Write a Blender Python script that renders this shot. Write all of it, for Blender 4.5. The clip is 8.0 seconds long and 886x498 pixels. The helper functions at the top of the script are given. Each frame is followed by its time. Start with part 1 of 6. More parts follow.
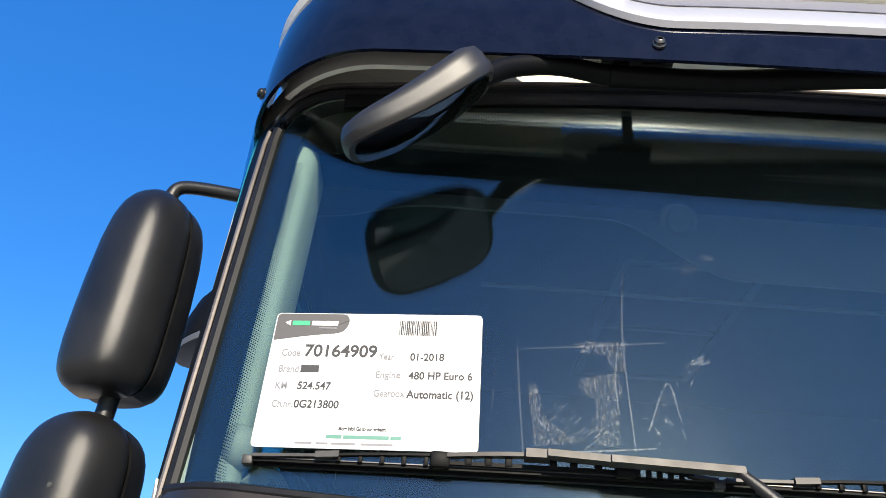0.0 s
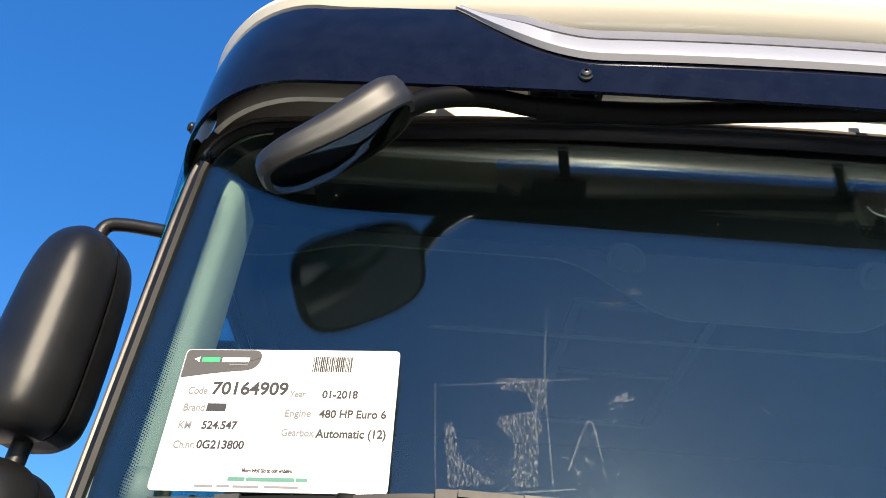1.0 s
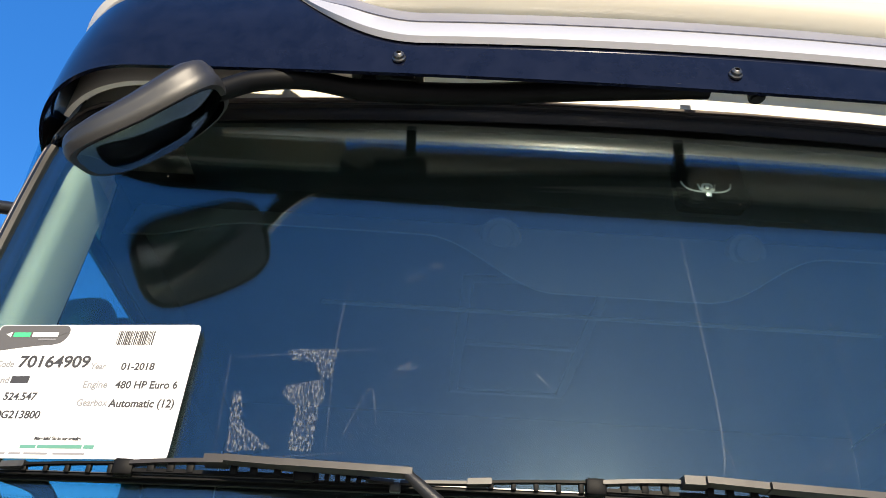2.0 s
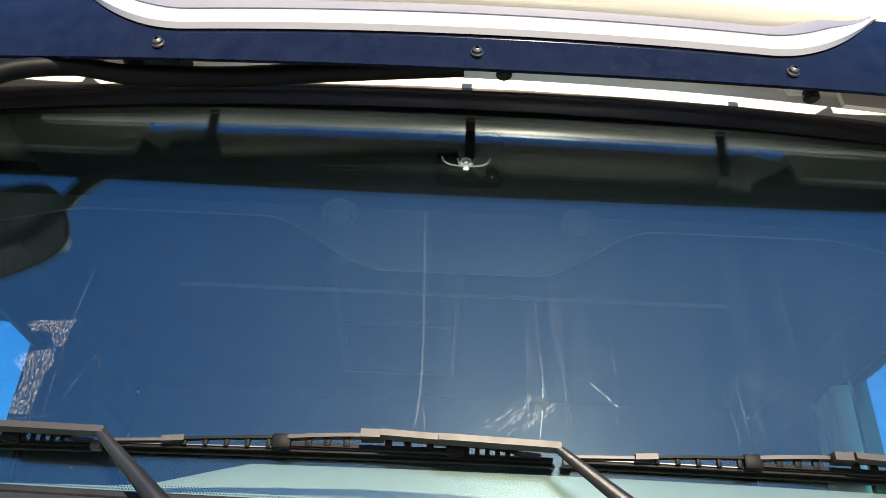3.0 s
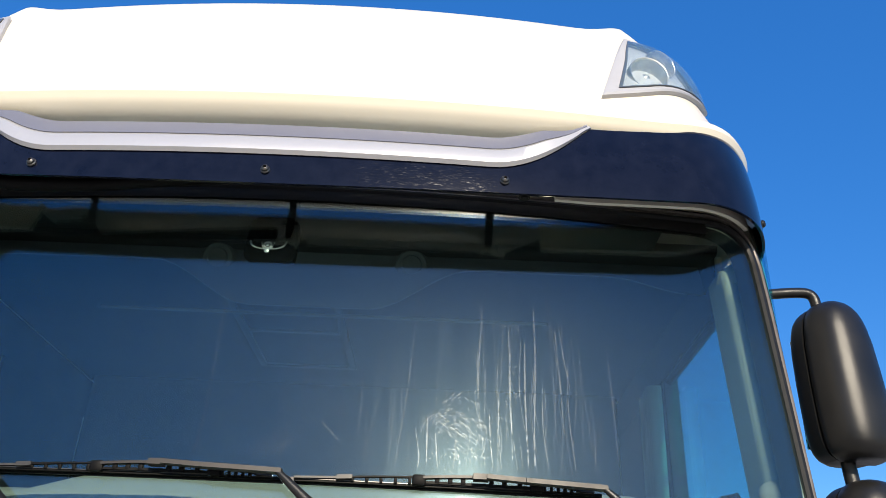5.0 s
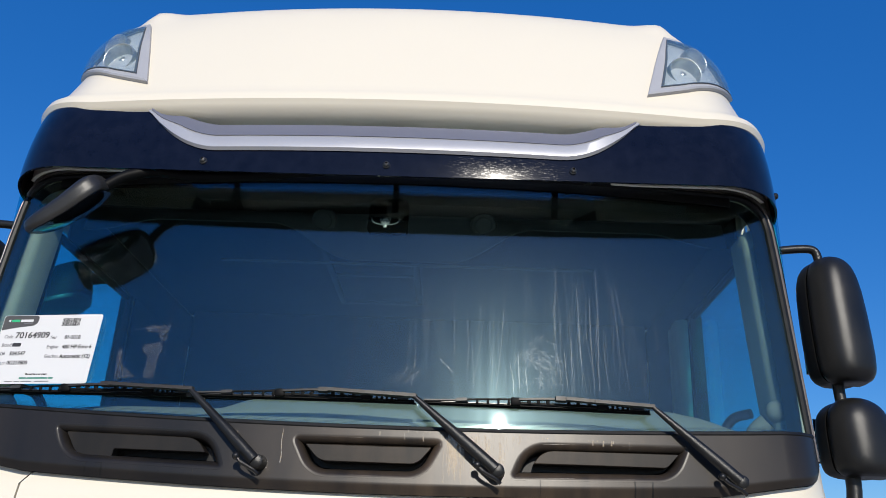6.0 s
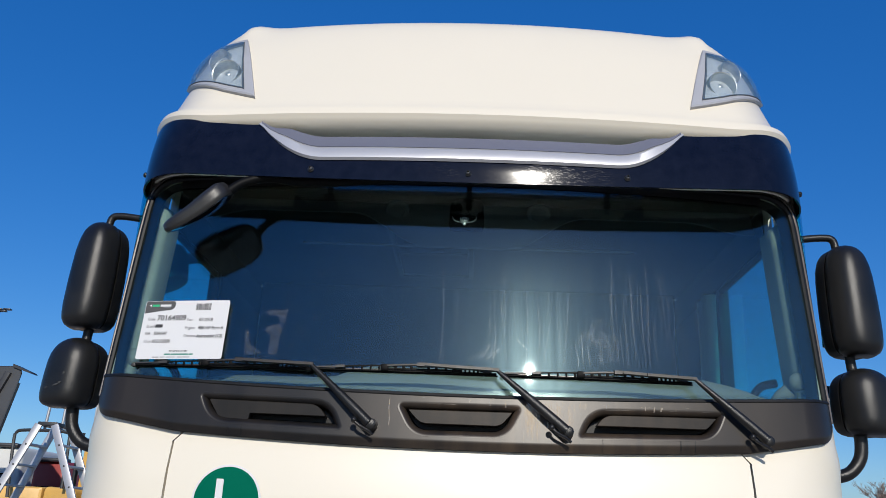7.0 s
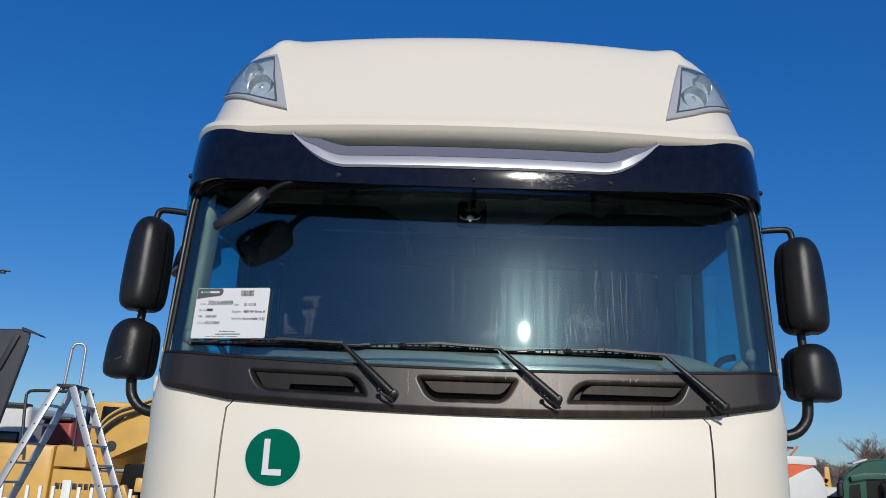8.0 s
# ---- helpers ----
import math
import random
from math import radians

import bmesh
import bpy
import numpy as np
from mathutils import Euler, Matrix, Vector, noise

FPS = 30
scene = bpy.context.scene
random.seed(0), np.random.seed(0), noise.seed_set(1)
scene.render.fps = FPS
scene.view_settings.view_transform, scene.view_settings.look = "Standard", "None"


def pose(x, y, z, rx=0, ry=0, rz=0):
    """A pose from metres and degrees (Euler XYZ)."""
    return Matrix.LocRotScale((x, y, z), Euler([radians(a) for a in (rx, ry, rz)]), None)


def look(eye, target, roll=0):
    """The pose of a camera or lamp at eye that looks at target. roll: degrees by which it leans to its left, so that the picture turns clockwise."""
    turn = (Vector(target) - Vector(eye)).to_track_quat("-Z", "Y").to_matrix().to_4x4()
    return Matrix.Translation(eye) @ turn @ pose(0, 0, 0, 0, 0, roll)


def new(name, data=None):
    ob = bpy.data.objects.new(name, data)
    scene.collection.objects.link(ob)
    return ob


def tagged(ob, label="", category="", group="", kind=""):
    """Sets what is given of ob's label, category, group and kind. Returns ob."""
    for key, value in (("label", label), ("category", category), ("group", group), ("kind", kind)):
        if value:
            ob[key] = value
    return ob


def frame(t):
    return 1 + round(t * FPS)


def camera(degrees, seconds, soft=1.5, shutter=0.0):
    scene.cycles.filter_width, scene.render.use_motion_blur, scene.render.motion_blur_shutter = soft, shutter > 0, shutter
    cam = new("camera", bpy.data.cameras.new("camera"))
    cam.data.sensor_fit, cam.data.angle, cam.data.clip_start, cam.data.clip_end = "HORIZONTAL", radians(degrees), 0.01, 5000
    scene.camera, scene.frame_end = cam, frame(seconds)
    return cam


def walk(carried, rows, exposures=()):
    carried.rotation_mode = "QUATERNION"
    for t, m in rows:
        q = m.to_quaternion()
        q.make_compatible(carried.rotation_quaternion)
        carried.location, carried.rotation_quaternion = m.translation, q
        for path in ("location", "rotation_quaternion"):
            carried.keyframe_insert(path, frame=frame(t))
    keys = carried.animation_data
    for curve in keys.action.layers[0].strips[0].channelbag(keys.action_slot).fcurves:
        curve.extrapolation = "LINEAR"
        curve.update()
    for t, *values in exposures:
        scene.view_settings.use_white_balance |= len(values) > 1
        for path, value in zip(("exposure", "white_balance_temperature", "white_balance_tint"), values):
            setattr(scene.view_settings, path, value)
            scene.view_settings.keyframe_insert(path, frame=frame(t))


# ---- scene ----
cam = camera(56.4, 8.0, soft=0.65)
PATH = [
    (0, (-0.839, -0.935, 1.88), (-0.857, 0.797, 2.88), 4.6),
    (0.5, (-0.805, -0.879, 1.898), (-0.81, 0.783, 3.01), 4.4),
    (1, (-0.75, -0.892, 1.885), (-0.73, 0.775, 2.991), 3.9),
    (1.5, (-0.64, -0.93, 1.879), (-0.601, 0.75, 2.963), 3.6),
    (1.7, (-0.571, -0.94, 1.878), (-0.542, 0.747, 2.952), 3.4),
    (2.8, (-0.142, -0.988, 1.838), (-0.121, 0.726, 2.868), 2.9),
    (3, (-0.051, -1.007, 1.831), (-0.038, 0.704, 2.866), 2.3),
    (3.5, (0.162, -1.051, 1.825), (0.174, 0.664, 2.854), 2.1),
    (4, (0.356, -1.096, 1.832), (0.368, 0.636, 2.833), 2.1),
    (4.5, (0.467, -1.223, 1.831), (0.476, 0.514, 2.823), 2.0),
    (4.7, (0.456, -1.356, 1.847), (0.453, 0.396, 2.81), 2.3),
    (5.8, (0.286, -1.999, 1.713), (0.236, -0.176, 2.535), 2.4),
    (6, (0.23, -2.102, 1.716), (0.179, -0.25, 2.468), 2.4),
    (6.5, (0.058, -2.317, 1.702), (-0.006, -0.449, 2.413), 2.5),
    (7, (0.02, -2.55, 1.694), (-0.049, -0.655, 2.332), 2.5),
    (7.5, (0.029, -2.796, 1.678), (-0.026, -0.894, 2.291), 2.4),
    (8, (-0.027, -3.036, 1.675), (-0.079, -1.112, 2.22), 2.3),
]
EXPOSURES = [(0, 1.08, 7300, 10), (0.5, 1.04, 7750, 10), (1.5, 1.05, 8000, 10), (3, 1.58, 8000, 10), (4, 1.58, 8000, 10), (4.5, 1.28, 8000, 10), (4.7, 1.12, 7900, 10), (5.8, 0.18, 6700, 10), (6, 0.15, 6600, 10), (6.5, 0.15, 6500, 10), (7, -0.01, 6500, 10), (7.5, -0.14, 6500, 10), (8, -0.24, 6450, 10)]
walk(cam, [(t, look(eye, target, roll)) for t, eye, target, roll in PATH], EXPOSURES)

# ---- light ----
SUN_EL, SUN_AZ = 25.0, 172.5
world = bpy.data.worlds.new("sky")
scene.world = world
world.use_nodes = True
wn = world.node_tree
sky = wn.nodes.new("ShaderNodeTexSky")
sky.sky_type, sky.sun_disc = "NISHITA", False
sky.sun_elevation, sky.sun_rotation = radians(SUN_EL), radians(SUN_AZ)
sky.air_density, sky.dust_density, sky.ozone_density = 1.0, 0.4, 2.0
tone = wn.nodes.new("ShaderNodeHueSaturation")
tone.inputs["Saturation"].default_value = 1.42
wn.links.new(sky.outputs[0], tone.inputs["Color"])
back = wn.nodes["Background"]
back.inputs["Strength"].default_value = 0.11
cast = wn.nodes.new("ShaderNodeMix")
cast.data_type, cast.blend_type = "RGBA", "MULTIPLY"
cast.inputs["Factor"].default_value = 1.0
cast.inputs[7].default_value = (0.74, 0.92, 1.12, 1)
wn.links.new(tone.outputs[0], cast.inputs[6])
even = wn.nodes.new("ShaderNodeMix")
even.data_type = "RGBA"
even.inputs["Factor"].default_value = 0.36
even.inputs[7].default_value = (0.14, 1.18, 4.9, 1)
wn.links.new(cast.outputs[2], even.inputs[6])
wn.links.new(even.outputs[2], back.inputs["Color"])
sun_way = Vector((math.sin(radians(SUN_AZ)) * math.cos(radians(SUN_EL)), math.cos(radians(SUN_AZ)) * math.cos(radians(SUN_EL)), math.sin(radians(SUN_EL))))
sun = new("sun", bpy.data.lights.new("sun", "SUN"))
sun.data.energy, sun.data.angle, sun.data.color = 4.2, radians(0.6), (1.0, 0.945, 0.85)
sun.matrix_world = look(sun_way * 30, (0, 0, 0))


# ---- materials ----
def material(name, color, rough=0.5, metal=0.0, coat=0.0, var=0.12, scale=6.0, bump=0.0, grain=120.0, rough_var=0.08, tint=None, ior=1.5, streak=0.0):
    """A painted, plastic or metal surface with variation at two scales, relief and uneven gloss."""
    m = bpy.data.materials.new(name)
    m.use_nodes = True
    n, l = m.node_tree.nodes, m.node_tree.links
    b = n["Principled BSDF"]
    co = n.new("ShaderNodeTexCoord")
    big, fine = n.new("ShaderNodeTexNoise"), n.new("ShaderNodeTexNoise")
    big.inputs["Scale"].default_value, fine.inputs["Scale"].default_value = scale, grain
    big.inputs["Detail"].default_value = 6
    if streak:
        mp = n.new("ShaderNodeMapping")
        mp.inputs["Scale"].default_value = (1, 1, streak)
        l.new(co.outputs["Object"], mp.inputs["Vector"])
        l.new(mp.outputs[0], big.inputs["Vector"])
    else:
        l.new(co.outputs["Object"], big.inputs["Vector"])
    l.new(co.outputs["Object"], fine.inputs["Vector"])
    add = n.new("ShaderNodeMath")
    add.operation = "MULTIPLY_ADD"
    l.new(fine.outputs["Fac"], add.inputs[0])
    add.inputs[1].default_value = 0.35
    l.new(big.outputs["Fac"], add.inputs[2])
    ramp = n.new("ShaderNodeValToRGB")
    ramp.color_ramp.elements[0].position, ramp.color_ramp.elements[1].position = 0.45, 0.9
    second = tint or tuple(c * (1 - 2 * var) for c in color)
    ramp.color_ramp.elements[0].color = (*color, 1)
    ramp.color_ramp.elements[1].color = (*second, 1)
    l.new(add.outputs[0], ramp.inputs[0])
    l.new(ramp.outputs[0], b.inputs["Base Color"])
    b.inputs["Metallic"].default_value, b.inputs["IOR"].default_value = metal, ior
    b.inputs["Coat Weight"].default_value, b.inputs["Coat Roughness"].default_value = coat, 0.06
    mr = n.new("ShaderNodeMapRange")
    mr.inputs["To Min"].default_value, mr.inputs["To Max"].default_value = max(rough - rough_var, 0.01), rough + rough_var
    l.new(big.outputs["Fac"], mr.inputs["Value"])
    l.new(mr.outputs[0], b.inputs["Roughness"])
    if bump:
        bp = n.new("ShaderNodeBump")
        bp.inputs["Strength"].default_value, bp.inputs["Distance"].default_value = bump, 0.004
        l.new(fine.outputs["Fac"], bp.inputs["Height"])
        l.new(bp.outputs[0], b.inputs["Normal"])
    return m


def film_material(name, cover, scale, cut, color=(0.8, 0.8, 0.78), tall=1.0, sheen=0.0):
    """Dried water, glue and dust on glass: specks of pale film with clear gaps."""
    m = bpy.data.materials.new(name)
    m.use_nodes = True
    n, l = m.node_tree.nodes, m.node_tree.links
    out = n["Material Output"]
    n.remove(n["Principled BSDF"])
    tr, di, mx = n.new("ShaderNodeBsdfTransparent"), n.new("ShaderNodeBsdfDiffuse"), n.new("ShaderNodeMixShader")
    di.inputs["Color"].default_value = (*color, 1)
    co, no, ra = n.new("ShaderNodeTexCoord"), n.new("ShaderNodeTexNoise"), n.new("ShaderNodeMapRange")
    no.inputs["Scale"].default_value, no.inputs["Detail"].default_value, no.inputs["Roughness"].default_value = scale, 5, 0.65
    mp = n.new("ShaderNodeMapping")
    mp.inputs["Scale"].default_value = (1, 1, 1 / tall)
    l.new(co.outputs["Object"], mp.inputs["Vector"])
    l.new(mp.outputs[0], no.inputs["Vector"])
    l.new(no.outputs["Fac"], ra.inputs["Value"])
    ra.inputs["From Min"].default_value, ra.inputs["From Max"].default_value = cut, cut + 0.12
    ra.inputs["To Min"].default_value, ra.inputs["To Max"].default_value = 0.0, cover
    l.new(ra.outputs[0], mx.inputs[0])
    l.new(tr.outputs[0], mx.inputs[1])
    if sheen:
        gl, both = n.new("ShaderNodeBsdfGlossy"), n.new("ShaderNodeMixShader")
        gl.inputs["Roughness"].default_value, both.inputs[0].default_value = 0.31, sheen
        gl.inputs["Color"].default_value = (0.75, 0.82, 0.86, 1)
        l.new(di.outputs[0], both.inputs[1])
        l.new(gl.outputs[0], both.inputs[2])
        l.new(both.outputs[0], mx.inputs[2])
    else:
        l.new(di.outputs[0], mx.inputs[2])
    l.new(mx.outputs[0], out.inputs["Surface"])
    return m


def scratched(m, low, high):
    """Gives a glossy surface patches of fine, slightly fanned scuffs that are duller than the rest."""
    n, l = m.node_tree.nodes, m.node_tree.links
    co, ra = n.new("ShaderNodeTexCoord"), n.new("ShaderNodeMapRange")
    lines = []
    for scale, turn in (((16, 16, 120), 24), ((22, 22, 150), -38)):
        mp, no = n.new("ShaderNodeMapping"), n.new("ShaderNodeTexNoise")
        mp.inputs["Scale"].default_value, mp.inputs["Rotation"].default_value = scale, (0, radians(turn), 0)
        no.inputs["Scale"].default_value, no.inputs["Detail"].default_value, no.inputs["Roughness"].default_value = 3.0, 6, 0.7
        l.new(co.outputs["Object"], mp.inputs["Vector"])
        l.new(mp.outputs[0], no.inputs["Vector"])
        lines.append(no)
    most, spots, both = n.new("ShaderNodeMath"), n.new("ShaderNodeTexNoise"), n.new("ShaderNodeMath")
    most.operation, both.operation = "MAXIMUM", "MULTIPLY"
    l.new(lines[0].outputs["Fac"], most.inputs[0])
    l.new(lines[1].outputs["Fac"], most.inputs[1])
    spots.inputs["Scale"].default_value, spots.inputs["Detail"].default_value = 5.0, 3
    l.new(co.outputs["Object"], spots.inputs["Vector"])
    cut = n.new("ShaderNodeMapRange")
    cut.inputs["From Min"].default_value, cut.inputs["From Max"].default_value = 0.40, 0.56
    l.new(spots.outputs["Fac"], cut.inputs["Value"])
    edge = n.new("ShaderNodeMapRange")
    edge.inputs["From Min"].default_value, edge.inputs["From Max"].default_value = 0.57, 0.68
    l.new(most.outputs[0], edge.inputs["Value"])
    l.new(edge.outputs[0], both.inputs[0])
    l.new(cut.outputs[0], both.inputs[1])
    l.new(both.outputs[0], ra.inputs["Value"])
    ra.inputs["To Min"].default_value, ra.inputs["To Max"].default_value = low, high
    l.new(ra.outputs[0], n["Principled BSDF"].inputs["Roughness"])
    return m


def bleach_and_sheen(m, brown):
    """Sun-bleached brown stains on black plastic; the fade across x paints in the warm sun sheen."""
    n, l = m.node_tree.nodes, m.node_tree.links
    b = n["Principled BSDF"]
    before = b.inputs["Base Color"].links[0].from_socket
    co, sep, side, mp, no, ra, mul, mix = (n.new(k) for k in ("ShaderNodeTexCoord", "ShaderNodeSeparateXYZ", "ShaderNodeMapRange", "ShaderNodeMapping", "ShaderNodeTexNoise", "ShaderNodeMapRange", "ShaderNodeMath", "ShaderNodeMix"))
    l.new(co.outputs["Object"], sep.inputs[0])
    l.new(sep.outputs["X"], side.inputs["Value"])
    side.interpolation_type = "SMOOTHSTEP"
    side.inputs["From Min"].default_value, side.inputs["From Max"].default_value = -0.45, 0.25
    mp.inputs["Scale"].default_value = (14, 3, 3.5)
    l.new(co.outputs["Object"], mp.inputs["Vector"])
    l.new(mp.outputs[0], no.inputs["Vector"])
    no.inputs["Scale"].default_value, no.inputs["Detail"].default_value, no.inputs["Roughness"].default_value = 1.0, 7, 0.62
    l.new(no.outputs["Fac"], ra.inputs["Value"])
    ra.inputs["From Min"].default_value, ra.inputs["From Max"].default_value = 0.30, 0.72
    mul.operation = "MULTIPLY"
    far, less = n.new("ShaderNodeMapRange"), n.new("ShaderNodeMath")
    l.new(sep.outputs["X"], far.inputs["Value"])
    far.interpolation_type, less.operation = "SMOOTHSTEP", "MULTIPLY"
    far.inputs["From Min"].default_value, far.inputs["From Max"].default_value = 0.50, 0.90
    far.inputs["To Min"].default_value, far.inputs["To Max"].default_value = 1.0, 0.05
    l.new(side.outputs[0], less.inputs[0])
    l.new(far.outputs[0], less.inputs[1])
    l.new(less.outputs[0], mul.inputs[0])
    l.new(ra.outputs[0], mul.inputs[1])
    mix.data_type = "RGBA"
    l.new(mul.outputs[0], mix.inputs["Factor"])
    l.new(before, mix.inputs[6])
    mix.inputs[7].default_value = (*brown, 1)
    l.new(mix.outputs[2], b.inputs["Base Color"])


def smear(n, l, low, high, scale, thin_from=None):
    """Upright bands of film between low and high; with a start x given, weaker towards the top and that side."""
    co, mp, no, ra = n.new("ShaderNodeTexCoord"), n.new("ShaderNodeMapping"), n.new("ShaderNodeTexNoise"), n.new("ShaderNodeMapRange")
    mp.inputs["Scale"].default_value = scale
    no.inputs["Scale"].default_value, no.inputs["Detail"].default_value = 1.0, 8
    l.new(co.outputs["Object"], mp.inputs["Vector"])
    l.new(mp.outputs[0], no.inputs["Vector"])
    l.new(no.outputs["Fac"], ra.inputs["Value"])
    ra.inputs["From Min"].default_value, ra.inputs["From Max"].default_value = 0.35, 0.75
    ra.inputs["To Min"].default_value, ra.inputs["To Max"].default_value = low, high
    if thin_from is None:
        return ra.outputs[0]
    sep, side, mul = n.new("ShaderNodeSeparateXYZ"), n.new("ShaderNodeMapRange"), n.new("ShaderNodeMath")
    l.new(co.outputs["Object"], sep.inputs[0])
    l.new(sep.outputs["X"], side.inputs["Value"])
    side.interpolation_type = "SMOOTHSTEP"
    side.inputs["From Min"].default_value, side.inputs["From Max"].default_value = thin_from, thin_from + 0.8
    side.inputs["To Min"].default_value, side.inputs["To Max"].default_value = 0.3, 1.0
    top, both = n.new("ShaderNodeMapRange"), n.new("ShaderNodeMath")
    l.new(sep.outputs["Z"], top.inputs["Value"])
    top.interpolation_type = "SMOOTHSTEP"
    top.inputs["From Min"].default_value, top.inputs["From Max"].default_value = 2.45, 2.72
    top.inputs["To Min"].default_value, top.inputs["To Max"].default_value = 1.0, 0.12
    mul.operation = both.operation = "MULTIPLY"
    l.new(ra.outputs[0], mul.inputs[0])
    l.new(side.outputs[0], mul.inputs[1])
    l.new(mul.outputs[0], both.inputs[0])
    l.new(top.outputs[0], both.inputs[1])
    return both.outputs[0]


def glass_material(name, tint, dirt=0.0, base=0.045, rough=0.0, haze=0.0, smeared=False):
    """Clear sheet: what is behind shows through the tint, the rest mirrors; a thin film of dust scatters some light."""
    m = bpy.data.materials.new(name)
    m.use_nodes = True
    n, l = m.node_tree.nodes, m.node_tree.links
    out = n["Material Output"]
    n.remove(n["Principled BSDF"])
    tr, gl, lw, mix = n.new("ShaderNodeBsdfTransparent"), n.new("ShaderNodeBsdfGlossy"), n.new("ShaderNodeLayerWeight"), n.new("ShaderNodeMixShader")
    tr.inputs["Color"].default_value = (*tint, 1)
    gl.inputs["Roughness"].default_value = rough
    gl.inputs["Color"].default_value = (0.82, 0.96, 1.0, 1)
    power, grow = n.new("ShaderNodeMath"), n.new("ShaderNodeMath")
    power.operation, power.inputs[1].default_value = "POWER", 5.0
    lw.inputs["Blend"].default_value = 0.5
    grow.operation, grow.inputs[1].default_value, grow.inputs[2].default_value = "MULTIPLY_ADD", 1 - base, base
    l.new(lw.outputs["Facing"], power.inputs[0])
    l.new(power.outputs[0], grow.inputs[0])
    l.new(grow.outputs[0], mix.inputs[0])
    l.new(tr.outputs[0], mix.inputs[1])
    l.new(gl.outputs[0], mix.inputs[2])
    last = mix
    if haze:
        hz, mh = n.new("ShaderNodeBsdfGlossy"), n.new("ShaderNodeMixShader")
        hz.inputs["Roughness"].default_value, mh.inputs[0].default_value = 0.22, haze
        hz.inputs["Color"].default_value = (0.62, 0.90, 1.0, 1)
        if smeared:
            l.new(smear(n, l, haze * 0.72, haze * 1.5, (26, 1, 0.9), -0.5), mh.inputs[0])
        l.new(mix.outputs[0], mh.inputs[1])
        l.new(hz.outputs[0], mh.inputs[2])
        mix = last = mh
    if dirt:
        di, mx = n.new("ShaderNodeBsdfDiffuse"), n.new("ShaderNodeMixShader")
        # Blue-green dust colour also paints in the bright veil over the glass.
        di.inputs["Color"].default_value = (0.36, 0.60, 0.68, 1)
        l.new(smear(n, l, 0.85 * dirt, 1.25 * dirt, (50, 20, 2.0), -0.75 if smeared else None), mx.inputs[0])
        l.new(mix.outputs[0], mx.inputs[1])
        l.new(di.outputs[0], mx.inputs[2])
        last = mx
    l.new(last.outputs[0], out.inputs["Surface"])
    return m


CREAM = material("cream_paint", (0.645, 0.594, 0.494), 0.40, coat=0.3, var=0.02, scale=2.0, rough_var=0.05, tint=(0.656, 0.604, 0.500))
CREAM_DIRTY = material("dusty_cream_paint", (0.72, 0.67, 0.57), 0.5, var=0.08, scale=9, tint=(0.50, 0.46, 0.40))
VISOR = material("smoked_navy_acrylic", (0.003, 0.0045, 0.012), 0.07, coat=0.0, ior=1.28, var=0.05, scale=25, rough_var=0.02, tint=(0.006, 0.008, 0.018))
scratched(VISOR, 0.07, 0.25)
SILVER = material("silver_paint", (0.46, 0.46, 0.48), 0.34, metal=0.45, var=0.03, scale=8)
BAND = material("satin_blue_grey_paint", (0.17, 0.175, 0.215), 0.35, metal=0.3, var=0.04, scale=8)
PLASTIC = material("black_grained_plastic", (0.006, 0.006, 0.0065), 0.34, ior=1.42, var=0.2, scale=9, bump=0.15, grain=900, tint=(0.012, 0.0115, 0.011))
COWL = material("weathered_black_plastic", (0.0065, 0.0068, 0.0078), 0.36, ior=1.37, var=0.2, scale=5, bump=0.012, grain=500, tint=(0.026, 0.021, 0.017), streak=0.2)
# Brown in the middle is partly bleaching, partly the sun's sheen as colour.
bleach_and_sheen(COWL, (0.066, 0.046, 0.030))
INSERT = material("bleached_sheen_grey_plastic", (0.008, 0.0078, 0.008), 0.40, ior=1.30, var=0.2, scale=9, bump=0.03, grain=600, tint=(0.024, 0.020, 0.016), streak=0.3)
bleach_and_sheen(INSERT, (0.050, 0.036, 0.025))
RUBBER = material("black_rubber", (0.0045, 0.0045, 0.005), 0.5, ior=1.35, var=0.2, scale=30, tint=(0.009, 0.009, 0.009))
GLOSS_BLACK = material("gloss_black_seal", (0.003, 0.003, 0.004), 0.18, var=0.2, scale=20)
SCUFF = material("pale_scuff", (0.045, 0.045, 0.044), 0.6, var=0.3, scale=120)
SENSOR = material("matt_black_sensor_shell", (0.0010, 0.0010, 0.0012), 0.8, ior=1.05, var=0.1)
STEEL = material("worn_steel", (0.12, 0.117, 0.113), 0.38, metal=0.9, var=0.12, scale=30)
MOULD = material("dull_moulding", (0.17, 0.148, 0.135), 0.36, metal=0.4, var=0.2, scale=20)
CHANNEL = material("brushed_brown_grey_arm", (0.022, 0.0185, 0.017), 0.46, metal=0.0, ior=1.42, var=0.15, scale=40)
BLADE = material("black_wiper_plastic", (0.0025, 0.0025, 0.0028), 0.55, ior=1.22, var=0.2, scale=30)
ARM = material("grey_wiper_metal", (0.010, 0.0095, 0.009), 0.5, metal=0.0, var=0.2, scale=30, tint=(0.03, 0.028, 0.026))
GREYLINE = material("interior_grey_green_plastic", (0.285, 0.305, 0.270), 0.6, var=0.06, scale=5, bump=0.1, grain=500)
LINING = material("pale_grey_green_lining", (0.36, 0.405, 0.355), 0.6, var=0.05, scale=5, bump=0.1, grain=500)
CONSOLE = material("interior_grey_console", (0.14, 0.155, 0.16), 0.65, var=0.06, scale=5, bump=0.1, grain=500)
HATCH = material("dim_grey_hatch_frame", (0.060, 0.066, 0.070), 0.65, var=0.06, scale=5)
CURTAIN = material("pale_curtain_cloth", (0.50, 0.53, 0.47), 0.85, var=0.08, scale=12, bump=0.1, grain=500)
